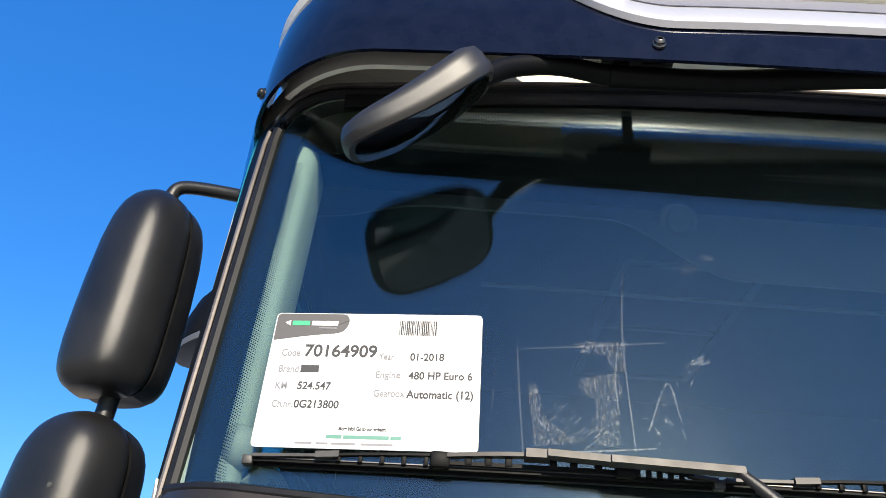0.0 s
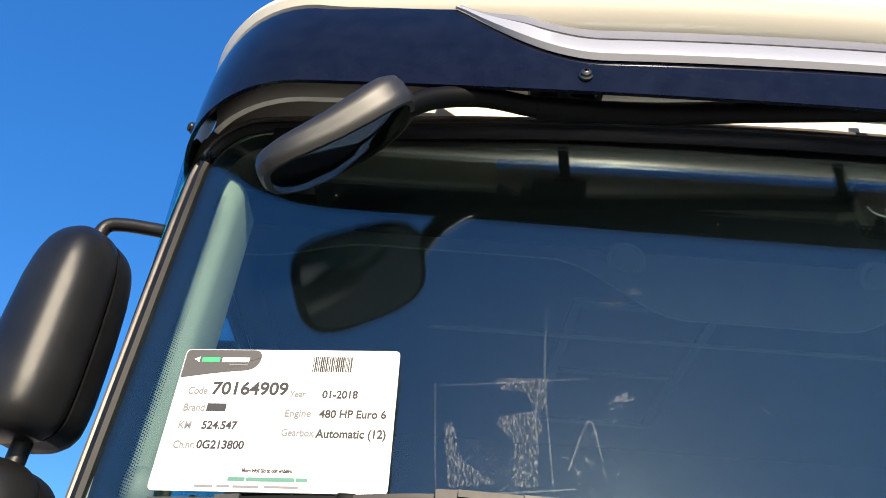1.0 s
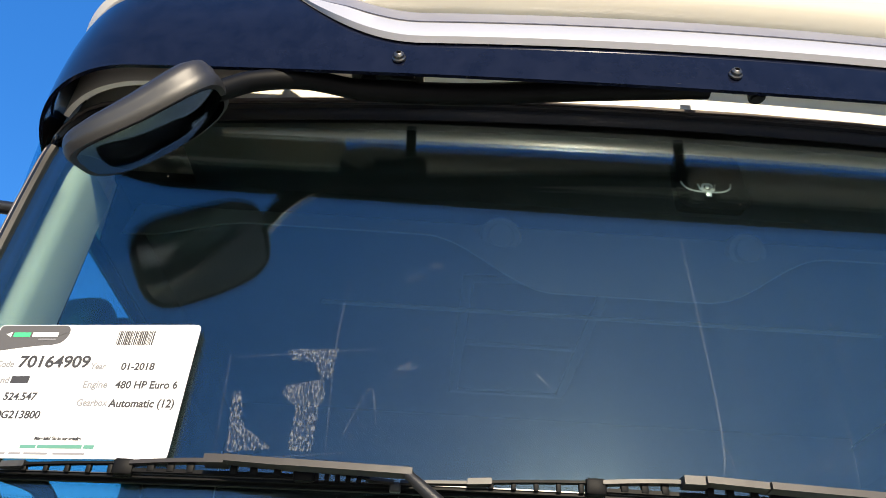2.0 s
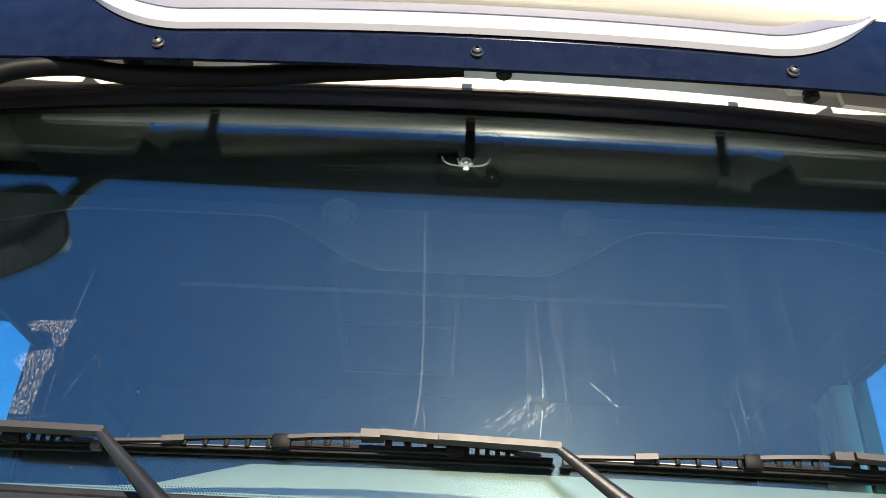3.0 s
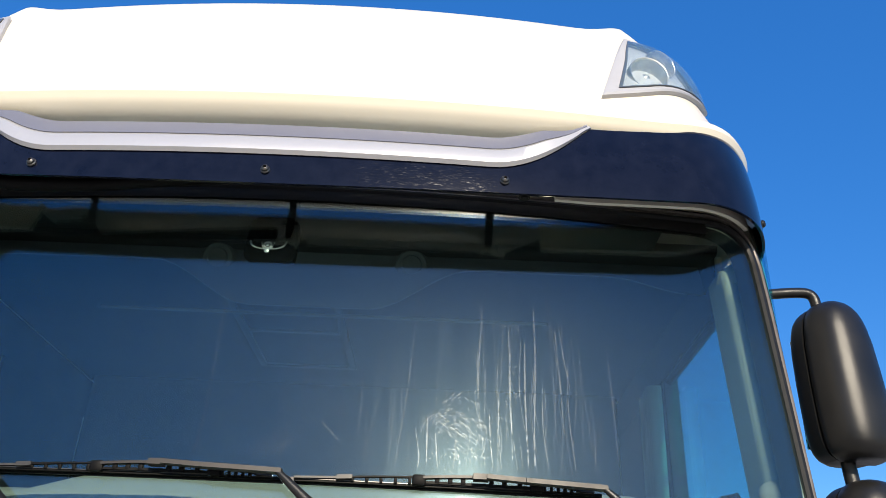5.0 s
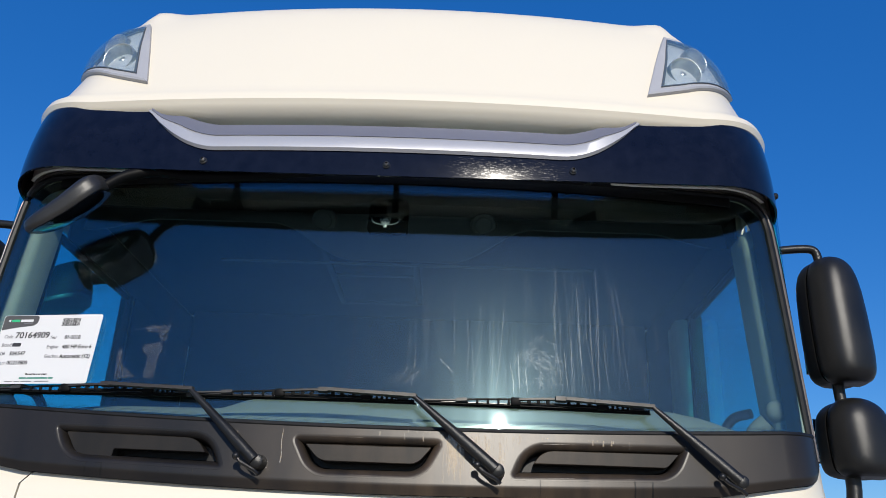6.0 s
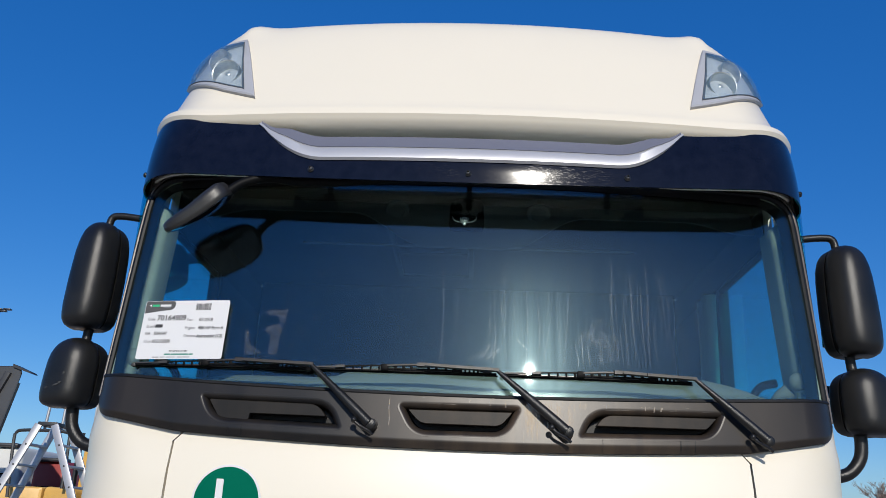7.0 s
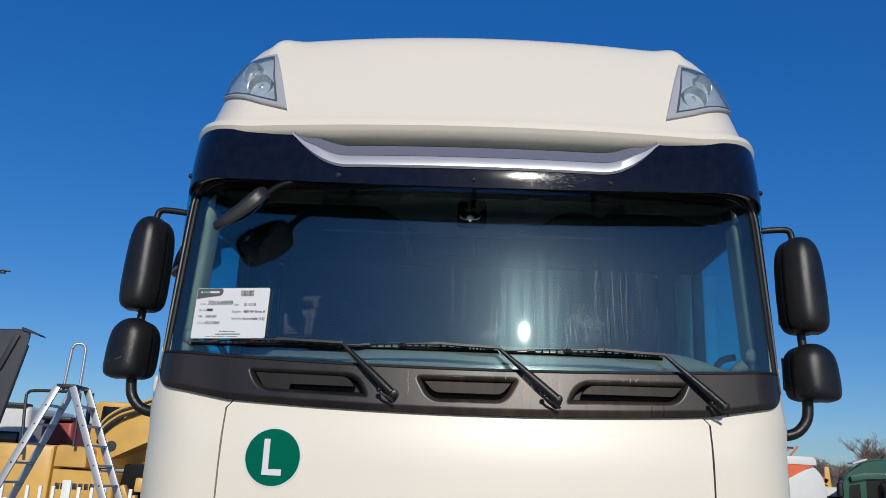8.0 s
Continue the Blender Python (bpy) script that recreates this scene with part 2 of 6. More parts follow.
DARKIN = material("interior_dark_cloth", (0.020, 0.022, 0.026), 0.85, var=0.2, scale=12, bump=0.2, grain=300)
# Near-black colour carries the dimness of the ceiling behind the glass.
DIMCEIL = material("interior_near_black_plastic", (0.006, 0.0068, 0.008), 0.7, var=0.1, scale=6)
WHITE = material("white_card", (0.57, 0.57, 0.57), 0.45, var=0.01, scale=5)
INK = material("black_ink", (0.02, 0.02, 0.022), 0.6, var=0.1)
GREYINK = material("grey_ink", (0.17, 0.17, 0.18), 0.6, var=0.05)
DARKGREY = material("dark_grey_print", (0.065, 0.062, 0.06), 0.5, var=0.05)
GREEN = material("green_print", (0.0, 0.104, 0.062), 0.7, ior=1.1, var=0.04)
WEBGREEN = material("muted_green_print", (0.06, 0.20, 0.15), 0.5, var=0.04)
LEAFGREEN = material("bright_green_print", (0.02, 0.38, 0.16), 0.5, var=0.04)
MIRROR = material("mirror_glass", (0.86, 0.87, 0.88), 0.02, metal=1.0, var=0.01, rough_var=0.01)
# Dark colour stands in for the dark things these mirrors should reflect.
DIMMIRROR = material("dark_reflection_glass", (0.17, 0.18, 0.20), 0.03, metal=1.0, var=0.01, rough_var=0.01)
CHROME = material("lamp_reflector", (0.80, 0.78, 0.74), 0.34, metal=0.8, var=0.2, scale=26, rough_var=0.12, tint=(0.45, 0.45, 0.45))
LAMPGREY = material("grey_lamp_bezel", (0.33, 0.335, 0.36), 0.42, var=0.05)
LAMPLINE = material("dark_lamp_gasket", (0.06, 0.065, 0.075), 0.4, var=0.05)
LAMPIN = material("lamp_housing_inside", (0.74, 0.75, 0.76), 0.35, metal=0.2, var=0.15, scale=14)
GLASS = glass_material("windscreen_glass", (0.80, 0.87, 0.85), dirt=0.0095, base=0.070, haze=0.0018, rough=0.012, smeared=True)
SIDEGLASS = glass_material("side_glass", (0.26, 0.84, 0.90))
LENS = glass_material("lamp_lens", (0.92, 0.93, 0.93), dirt=0.050, haze=0.03)
STREAK = film_material("dried_water_marks", 0.020, 90.0, 0.40, sheen=0.90)
TRAIL = film_material("chalky_water_trail", 0.020, 90.0, 0.34, sheen=0.4)
FAINT = film_material("faint_glue_trace", 0.010, 120.0, 0.42, sheen=0.95)
SCRATCH = film_material("dry_wipe_scratches", 0.013, 200.0, 0.42, sheen=0.96)
COWLSTREAK = film_material("dried_run_marks", 0.30, 60.0, 0.34, (0.66, 0.56, 0.43))
RESIDUE = film_material("tape_glue_residue", 0.115, 640.0, 0.49, (0.85, 0.84, 0.78), 5.0)
SMUDGE = film_material("wiped_smudge", 0.014, 160.0, 0.36, sheen=0.92)
SPECK = film_material("dust_speck", 0.09, 300.0, 0.20)
CONCRETE = material("yard_concrete", (0.30, 0.288, 0.268), 0.9, var=0.2, scale=0.6, bump=0.5, grain=60, tint=(0.23, 0.22, 0.205))
YELLOW = material("yellow_machine_paint", (0.64, 0.37, 0.085), 0.45, var=0.1, scale=2, tint=(0.48, 0.28, 0.07))
ALU = material("aluminium", (0.42, 0.42, 0.43), 0.42, metal=0.6, var=0.06, scale=12)
DARKMETAL = material("dark_painted_metal", (0.03, 0.031, 0.034), 0.45, var=0.2, scale=3)
TIPPERGREY = material("weathered_grey_paint", (0.048, 0.051, 0.057), 0.5, var=0.2, scale=1.5)
RED = material("red_paint", (0.28, 0.025, 0.02), 0.45, var=0.1, scale=3)
ORANGE = material("orange_paint", (0.66, 0.10, 0.025), 0.5, var=0.1, scale=3)
TANKWHITE = material("white_tank_paint", (0.58, 0.58, 0.55), 0.40, var=0.07, scale=1.5)
DARKGREEN = material("dark_green_paint", (0.010, 0.070, 0.044), 0.34, coat=0.2, var=0.1, scale=2)
BARK = material("bark", (0.27, 0.21, 0.175), 0.9, var=0.2, scale=8)
WHITEPOST = material("white_post_paint", (0.75, 0.74, 0.70), 0.6, var=0.06, scale=3)
SEED = random.Random(7)


# ---- building helpers ----
def part(name, bm, mat, parent=None, label="", smooth=True, angle=38):
    """Links a bmesh as one mesh object under a thing or a part."""
    bmesh.ops.recalc_face_normals(bm, faces=bm.faces)
    me = bpy.data.meshes.new(name)
    bm.to_mesh(me)
    bm.free()
    for f in me.polygons:
        f.use_smooth = smooth
    if smooth:
        me.set_sharp_from_angle(angle=radians(angle))
    me.materials.append(mat)
    ob = new(name, me)
    ob.parent = parent
    if label:
        tagged(ob, label)
    return ob


def thing(name, label, category, group="", at=(0, 0, 0), kind=""):
    ob = new(name)
    ob.location = at
    return tagged(ob, label, category, group, kind)


def under(parent, tall=1.0):
    """Lets parts that are modelled in world places hang under an empty that stands elsewhere; tall scales their height."""
    for o in parent.children:
        if tall != 1.0:
            o.data.transform(Matrix.Diagonal((1, 1, tall, 1)))
        o.matrix_parent_inverse = Matrix.Translation(parent.location).inverted()


def add_grid(bm, fn, us, vs, thick=0.0, flip=1):
    """A curved sheet from fn(u, v); with thick it gets a back and a rim."""
    us, vs = list(us), list(vs)
    P = [[Vector(fn(u, v)) for v in vs] for u in us]
    nu, nv = len(us), len(vs)
    front = [[bm.verts.new(p) for p in row] for row in P]
    for i in range(nu - 1):
        for j in range(nv - 1):
            bm.faces.new((front[i][j], front[i + 1][j], front[i + 1][j + 1], front[i][j + 1]))
    if thick:
        rear = []
        for i in range(nu):
            row = []
            for j in range(nv):
                a = P[min(i + 1, nu - 1)][j] - P[max(i - 1, 0)][j]
                b = P[i][min(j + 1, nv - 1)] - P[i][max(j - 1, 0)]
                nn = a.cross(b)
                nn = nn.normalized() if nn.length > 1e-12 else Vector((0, -1, 0))
                row.append(bm.verts.new(P[i][j] - nn * thick * flip))
            rear.append(row)
        for i in range(nu - 1):
            for j in range(nv - 1):
                bm.faces.new((rear[i][j], rear[i][j + 1], rear[i + 1][j + 1], rear[i + 1][j]))
            for j in (0, nv - 1):
                bm.faces.new((front[i][j], front[i + 1][j], rear[i + 1][j], rear[i][j]))
        for j in range(nv - 1):
            for i in (0, nu - 1):
                bm.faces.new((front[i][j], front[i][j + 1], rear[i][j + 1], rear[i][j]))
    return bm


def add_box(bm, c, s, bevel=0.0, turn=None, seg=2):
    """A box of size s about c, with rounded edges."""
    made = bmesh.ops.create_cube(bm, size=1.0)["verts"]
    bmesh.ops.scale(bm, vec=s, verts=made)
    if bevel:
        edges = list({e for v in made for e in v.link_edges})
        made = list({v for f in bmesh.ops.bevel(bm, geom=edges, offset=bevel, segments=seg, affect="EDGES", profile=0.5)["faces"] for v in f.verts} | {v for v in made if v.is_valid})
    m = Matrix.Translation(c) @ (turn.to_4x4() if turn else Matrix())
    bmesh.ops.transform(bm, matrix=m, verts=made)
    return bm


def add_loft(bm, loops, caps=True):
    """Joins closed loops of equal length."""
    rows = [[bm.verts.new(p) for p in lp] for lp in loops]
    n = len(rows[0])
    for a, b in zip(rows, rows[1:]):
        for i in range(n):
            bm.faces.new((a[i], a[(i + 1) % n], b[(i + 1) % n], b[i]))
    if caps:
        bm.faces.new(rows[0][::-1])
        bm.faces.new(rows[-1])
    return bm


def spline(points, steps=8):
    """A smooth line through the points."""
    p = [Vector(q) for q in points]
    p = [2 * p[0] - p[1]] + p + [2 * p[-1] - p[-2]]
    out = []
    for i in range(1, len(p) - 2):
        for k in range(steps):
            t = k / steps
            out.append(0.5 * (2 * p[i] + (p[i + 1] - p[i - 1]) * t + (2 * p[i - 1] - 5 * p[i] + 4 * p[i + 1] - p[i + 2]) * t**2 + (3 * p[i] - 3 * p[i + 1] + p[i + 2] - p[i - 1]) * t**3))
    return out + [p[-2]]


def add_tube(bm, pts, r, n=12, flat=1.0, up=(0, 0, 1)):
    """A tube along points; r may be one radius or one per point; flat squeezes it along up."""
    pts = [Vector(p) for p in pts]
    rr = r if isinstance(r, (list, tuple)) else [r] * len(pts)
    loops = []
    for i, p in enumerate(pts):
        d = (pts[min(i + 1, len(pts) - 1)] - pts[max(i - 1, 0)]).normalized()
        ref = Vector(up) if abs(d.dot(Vector(up))) < 0.95 else Vector((1, 0, 0))
        a = d.cross(ref).normalized()
        b = a.cross(d).normalized()
        loops.append([p + (a * math.cos(k * math.tau / n) + b * math.sin(k * math.tau / n) * flat) * rr[i] for k in range(n)])
    return add_loft(bm, loops)


def span(a, b, n):
    return [a + (b - a) * i / (n - 1) for i in range(n)]


def smooth01(t):
    t = min(max(t, 0.0), 1.0)
    return t * t * (3 - 2 * t)


def wrap(a, xc, w, d):
    """How far a rounded corner has fallen back at the half width a."""
    if a <= xc:
        return 0.0
    u = min((a - xc) / (w - xc), 1.0)
    return d * (1 - math.sqrt(max(1 - u * u, 0.0)))


# ---- ground ----
bm = bmesh.new()
add_grid(bm, lambda u, v: (u, v, 0.0), [-2500, -300, -60, -20, -8, 0, 8, 20, 60, 300, 2500], [-2500, -300, -60, -20, -8, 0, 8, 20, 60, 300, 2500], 0.3, 1)
tagged(part("ground", bm, CONCRETE, smooth=False), "pale weathered concrete of a storage yard", "ground", kind="structure")

# ---- the truck ----
truck = thing("truck", "cream white high-roofed truck cab parked on the yard", "truck")


def glass_y(x, z):
    """The windscreen's outer face."""
    return 0.080 + 0.055 * x * x + 0.13 * (z - 2.2) + 0.33 * max(0.0, z - 2.66) ** 2 + wrap(abs(x), 1.08, 1.262, 0.24)


def glass_top(x):
    a = abs(x)
    u = min(max((a - 1.045) / 0.125, 0.0), 1.0)
    return 2.885 - 0.02 * (a / 1.05) ** 2 - 0.12 * (1 - math.sqrt(1 - u * u))


def glass_half(z):
    return 1.185 - 0.025 * (z - 2.08) / 0.76


def glass_low(x):
    return 2.083 + 0.03 * x * x


def on_glass(x, z, off=0.0):
    return Vector((x, glass_y(x, z) - off, z))


def screen_point(u, v):
    """u from -1 to 1 across, v from 0 to 1 upwards, over the windscreen's outline."""
    a = abs(u)
    x = u * glass_half(2.08 + 0.76 * v)
    lo, hi = glass_low(x), glass_top(x)
    z = lo + (hi - lo) * v
    return x, z


XS = [-1 + 2 * i / 80 for i in range(81)]
VS = [i / 30 for i in range(31)]
bm = bmesh.new()
add_grid(bm, lambda u, v: on_glass(*screen_point(u, v)), XS, VS, 0.006, 1)
windscreen = part("windscreen", bm, GLASS, truck, "laminated windscreen with dried water marks")


def rounded_loop(corners, radii, per=14):
    """Points of a polygon with rounded corners."""
    out = []
    n = len(corners)
    for i in range(n):
        p, a, b = Vector(corners[i]), Vector(corners[i - 1]), Vector(corners[(i + 1) % n])
        r = radii[i]
        s, e = p + (a - p).normalized() * r, p + (b - p).normalized() * r
        for k in range(per + 1):
            t = k / per
            out.append(s * (1 - t) ** 2 + p * 2 * t * (1 - t) + e * t * t)
    return out


def dense(loop, step):
    out = []
    for a, b in zip(loop, loop[1:] + loop[:1]):
        k = max(1, int((b - a).length / step))
        out += [a + (b - a) * i / k for i in range(k)]
    return out


inner = dense(rounded_loop([(-1.127, 2.090), (1.115, 2.090), (1.105, 2.83), (-1.115, 2.83)], [0.07, 0.07, 0.1, 0.1]), 0.03)
for p in inner:
    p.y = max(p.y, glass_low(p.x) + 0.009)


bm = bmesh.new()
rows = []
for p in inner:
    q = Vector((p.x * (1.062 if p.x > 0 else 1.045), 2.45 + (p.y - 2.45) * 1.12))
    q.y = max(q.y, glass_low(q.x) + 0.001)
    q.y = min(q.y, glass_top(q.x) - 0.002)
    rows.append([bm.verts.new(on_glass(a.x, a.y, -0.0085)) for a in (p, p.lerp(q, 0.5), q)])
for a, b in zip(rows, rows[1:] + rows[:1]):
    for j in range(2):
        bm.faces.new((a[j], b[j], b[j + 1], a[j + 1]))
part("printed_border", bm, RUBBER, windscreen, "black printed border of the windscreen")

bm = bmesh.new()
fine_loop = dense(dense(inner, 0.03), 0.0039)
for k, p in enumerate(fine_loop):
    if p.y > 2.7:
        continue
    c = Vector((0, 2.5))
    way = (c - p).normalized() if abs(p.x) > 1.05 else Vector((0, 1))
    if abs(p.x) > 1.05 and p.y > 2.2:
        way = Vector((-1 if p.x > 0 else 1, 0))
    for row in range(5):
        q = p + way * (0.0018 + 0.0034 * row) + Vector((0.00195 * (row % 2) * (abs(way.x) < 0.5), 0.00195 * (row % 2) * (abs(way.x) >= 0.5)))
        r = 0.00165 - 0.00018 * row
        vs = [bm.verts.new(on_glass(q.x + r * math.cos(a * math.tau / 6), q.y + r * math.sin(a * math.tau / 6), -0.0085)) for a in range(6)]
        bm.faces.new(vs)
bm2 = bmesh.new()
bm2.faces.new([bm2.verts.new(on_glass(q.x, q.y, -0.0087)) for q in rounded_loop([(-0.062, 2.668), (0.062, 2.668), (0.058, 2.80), (-0.058, 2.80)], [0.03] * 4, 6)])
part("printed_patch", bm2, SENSOR, windscreen, "black printed patch round the rain sensor")
tagged(part("printed_dots", bm, GLOSS_BLACK, windscreen, "fine black dots along the border"), kind="stuff")

# rubber seal and bright moulding round the windscreen
def edge_run(out):
    """A run up one side of the windscreen, over the top and down the other."""
    side = [(glass_half(z) + out, z) for z in span(2.065, 2.74, 10)]
    c = (1.172 + out, 2.872 + out)
    arc = [Vector((side[-1][0], 2.74)), Vector(c), Vector((1.03, 2.868 + out))]
    bend = [arc[0] * (1 - t) ** 2 + arc[1] * 2 * t * (1 - t) + arc[2] * t * t for t in span(0.1, 1, 9)]
    half = side + [(p.x, p.y) for p in bend] + [(x, 2.885 - 0.02 * (x / 1.05) ** 2 + out) for x in (0.9, 0.7, 0.5, 0.3, 0.1)]
    return half + [(-x, z) for x, z in reversed(half)]


bm = bmesh.new()
add_tube(bm, [on_glass(x, z, 0.002) for x, z in edge_run(0.004)], 0.010, 8)
part("seal", bm, RUBBER, truck, "black rubber windscreen seal")
bm = bmesh.new()
add_tube(bm, [on_glass(x, z, 0.006) for x, z in edge_run(0.026)], 0.0046, 8)
part("moulding", bm, MOULD, truck, "dull bronze-grey moulding round the windscreen")
for s in (-1, 1):
    bm = bmesh.new()
    add_grid(bm, lambda u, z: on_glass(s * (glass_half(z) + 0.004 + 0.060 * u), z, 0.006 - 0.010 * u), span(0, 1, 6), span(2.06, 2.84, 16), 0.02, s)
    part("seal_strip", bm, BLADE, truck, "broad black rubber strip beside the windscreen")


# ---- cab shell ----
for s in (-1, 1):
    # pillar beside the windscreen, rounding into the cab's side
    def pillar(u, v, s=s):
        z = 2.07 + 0.88 * v
        x0 = glass_half(z) + 0.060
        if u <= 0.6:
            x = x0 + (1.252 - x0) * math.sin(u / 0.6 * math.pi / 2)
            y = glass_y(x0, z) + 0.012 + 0.16 * (1 - math.cos(u / 0.6 * math.pi / 2))
        else:
            x = 1.252
            yb = glass_y(x0, z) + 0.172
            y = yb + (u - 0.6) / 0.4 * 0.07
        return (s * x, y, z)

    bm = bmesh.new()
    add_grid(bm, pillar, span(0, 1, 14), span(0, 1, 16), 0.02, s)
    part("windscreen_pillar", bm, CREAM, truck)

    # cab side with the door's window opening
    bm = bmesh.new()
    add_box(bm, (s * 1.232, 1.28, 1.49), (0.04, 1.72, 1.22), 0.006)
    add_box(bm, (s * 1.220, 1.37, 2.915), (0.03, 1.50, 0.13), 0.006)
    add_box(bm, (s * 1.232, 1.72, 2.47), (0.04, 0.84, 0.78), 0.006)
    part("cab_side", bm, CREAM, truck)
    bm = bmesh.new()
    add_box(bm, (s * 1.225, 0.82, 2.47), (0.006, 1.0, 0.80), 0.0)
    g = part("door_window", bm, SIDEGLASS, truck, "clear side window of the door")
    # dark window frame
    bm = bmesh.new()
    frame_pts = [(0.50, 2.1), (0.60, 2.815), (1.30, 2.815), (1.31, 2.1)]
    for a, b in zip(frame_pts, frame_pts[1:]):
        add_tube(bm, [(s * 1.218, a[0], a[1]), (s * 1.218, b[0], b[1])], 0.016, 8)
    add_box(bm, (s * 1.222, 1.285, 2.46), (0.052, 0.03, 0.74), 0.006)
    part("window_frame", bm, RUBBER, truck)
    # inner pillar trim and grab handle
    section = [(1.204, 0.100), (1.190, 0.077), (1.166, 0.057), (1.142, 0.046), (1.120, 0.043), (1.106, 0.049), (1.098, 0.063), (1.099, 0.160)]

    def trim_in(j, v, s=s):
        z = 2.10 + 0.72 * v
        x, d = section[j]
        cut = smooth01((v - 0.88) / 0.12)
        x = max(x - 0.006 * v + 0.010 * (1 - v) ** 2 , 1.07 + 0.10 * cut)
        return (s * min(x, 1.204), glass_y(1.09, z) + d, z)

    bm = bmesh.new()
    add_grid(bm, trim_in, range(8), span(0, 1, 24), 0.004, s)
    part("pillar_lining", bm, LINING, truck, "pale grey-green pillar lining", angle=60)
    bm = bmesh.new()
    made = bmesh.ops.create_uvsphere(bm, u_segments=18, v_segments=12, radius=0.036)["verts"]
    bmesh.ops.scale(bm, vec=(0.9, 0.8, 0.9), verts=made)
    bmesh.ops.translate(bm, vec=(s * 1.112, 0.20, 2.195), verts=made)
    add_tube(bm, spline([(s * 1.09, 0.22, 2.17), (s * 1.06, 0.24, 2.14), (s * 1.04, 0.25, 2.08)]), 0.026, 10)
    part("grab_handle_base", bm, GREYLINE, truck, "pale rounded foot of the grab handle")
    bm = bmesh.new()
    add_tube(bm, spline([(s * 1.06, 0.26, 2.20), (s * 1.02, 0.30, 2.19), (s * 0.99, 0.31, 2.14), (s * 0.985, 0.31, 2.07)]), 0.014, 10)
    part("grab_handle", bm, PLASTIC, truck)

bm = bmesh.new()
add_box(bm, (0, 2.15, 2.3), (2.46, 0.05, 2.9), 0.01)
part("rear_wall", bm, CREAM, truck)
bm = bmesh.new()
add_box(bm, (0, 1.17, 0.90), (2.44, 1.9, 0.06), 0.005)
part("cab_floor", bm, DARKIN, truck)


# Dark inner panels, added so the cream sides bounce less light into the cab.
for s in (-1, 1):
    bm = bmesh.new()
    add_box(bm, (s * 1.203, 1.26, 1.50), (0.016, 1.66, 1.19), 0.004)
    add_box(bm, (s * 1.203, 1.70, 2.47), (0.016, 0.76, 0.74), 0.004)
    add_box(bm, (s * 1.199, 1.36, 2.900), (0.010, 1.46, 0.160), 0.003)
    part("bounce_stop", bm, DARKIN, truck, "dark panel added inside the cab's side to cut bounced light")

# front panels below the windscreen
def front_y(x, z):
    b = smooth01((z - 1.8) / 0.25)
    return 0.022 + 0.055 * x * x + 0.6 * max(0.0, z - 1.72) ** 2 * (1 - b) + 0.034 * b - 0.03 * smooth01((1.3 - z) / 0.5) + wrap(abs(x), 1.0 + 0.08 * b, 1.256, 0.36 - 0.12 * b)


def cowl_low(x):
    a = abs(x)
    if a < 0.9:
        return 1.918 + 0.03 * (a / 0.9) ** 2
    if a < 1.14:
        return 1.948 + 0.042 * (a - 0.9) / 0.24
    u = min((a - 1.14) / 0.072, 1.0)
    return 1.990 + 0.014 * u + 0.05 * (1 - math.sqrt(1 - u * u))


bm = bmesh.new()


def flap_point(u, v):
    zt = cowl_low(u) - max(0.0, abs(u) - 0.870) * 1.15
    z = 1.1 + v * (zt - 1.1)
    return (u, front_y(u, z) - 0.004, z)


add_grid(bm, flap_point, [-0.896, -0.883, -0.870] + span(-0.85, 0.85, 48) + [0.870, 0.883, 0.896], [0, 0.25, 0.5, 0.75, 0.9, 0.96, 0.99, 1.0], 0.03, 1)
part("front_flap", bm, CREAM, truck)
for s in (-1, 1):
    def corner(u, v, s=s):
        if u <= 0.7:
            a = u / 0.7
            x = 0.904 + (1.255 - 0.904) * math.sin(a * math.pi / 2) if a > 0 else 0.904
        else:
            x = 1.2559
        x = min(x, 1.2559)
        zt = cowl_low(min(x, 1.21)) + (2.16 - cowl_low(1.21)) * smooth01((x - 1.205) / 0.03)
        z = 1.1 + v * (zt - 1.1)
        y = front_y(x, z) + (0.04 * (u - 0.7) / 0.3 if u > 0.7 else 0)
        swell = 0.034 * smooth01((2.045 - z) / 0.13) * ((x - 0.904) / 0.352) ** 2
        return (s * (x + swell), y, z)

    bm = bmesh.new()
    add_grid(bm, corner, span(0, 1, 30), [0, 0.25, 0.5, 0.7] + span(0.78, 1.0, 10), 0.03, s)
    corner_panel = part("corner_panel", bm, CREAM, truck)
    bm = bmesh.new()
    zc = cowl_low(0.89)
    add_loft(bm, [[Vector((s * x, front_y(x, z) + d, z)) for x, z in ((0.9045, zc - 0.031), (0.9045, zc + 0.001), (0.8765, zc - 0.001))] for d in (0.0, 0.03)])
    part("corner_tab", bm, CREAM, corner_panel, smooth=False)
bm = bmesh.new()
add_box(bm, (0, 0.75, 1.5), (2.30, 0.7, 0.82), 0.02)
part("dark_backing", bm, RUBBER, truck)
bm = bmesh.new()
add_grid(bm, lambda u, v: (u, front_y(u, 1.3) - 0.02 - 0.03 * math.sin(v * math.pi), 0.35 + 0.75 * v), span(-1.25, 1.25, 50), span(0, 1, 10), 0.06, 1)
part("bumper", bm, CREAM, truck)
bm = bmesh.new()
add_box(bm, (0, 2.6, 0.75), (0.9, 4.6, 0.28), 0.02)
part("chassis", bm, DARKMETAL, truck)
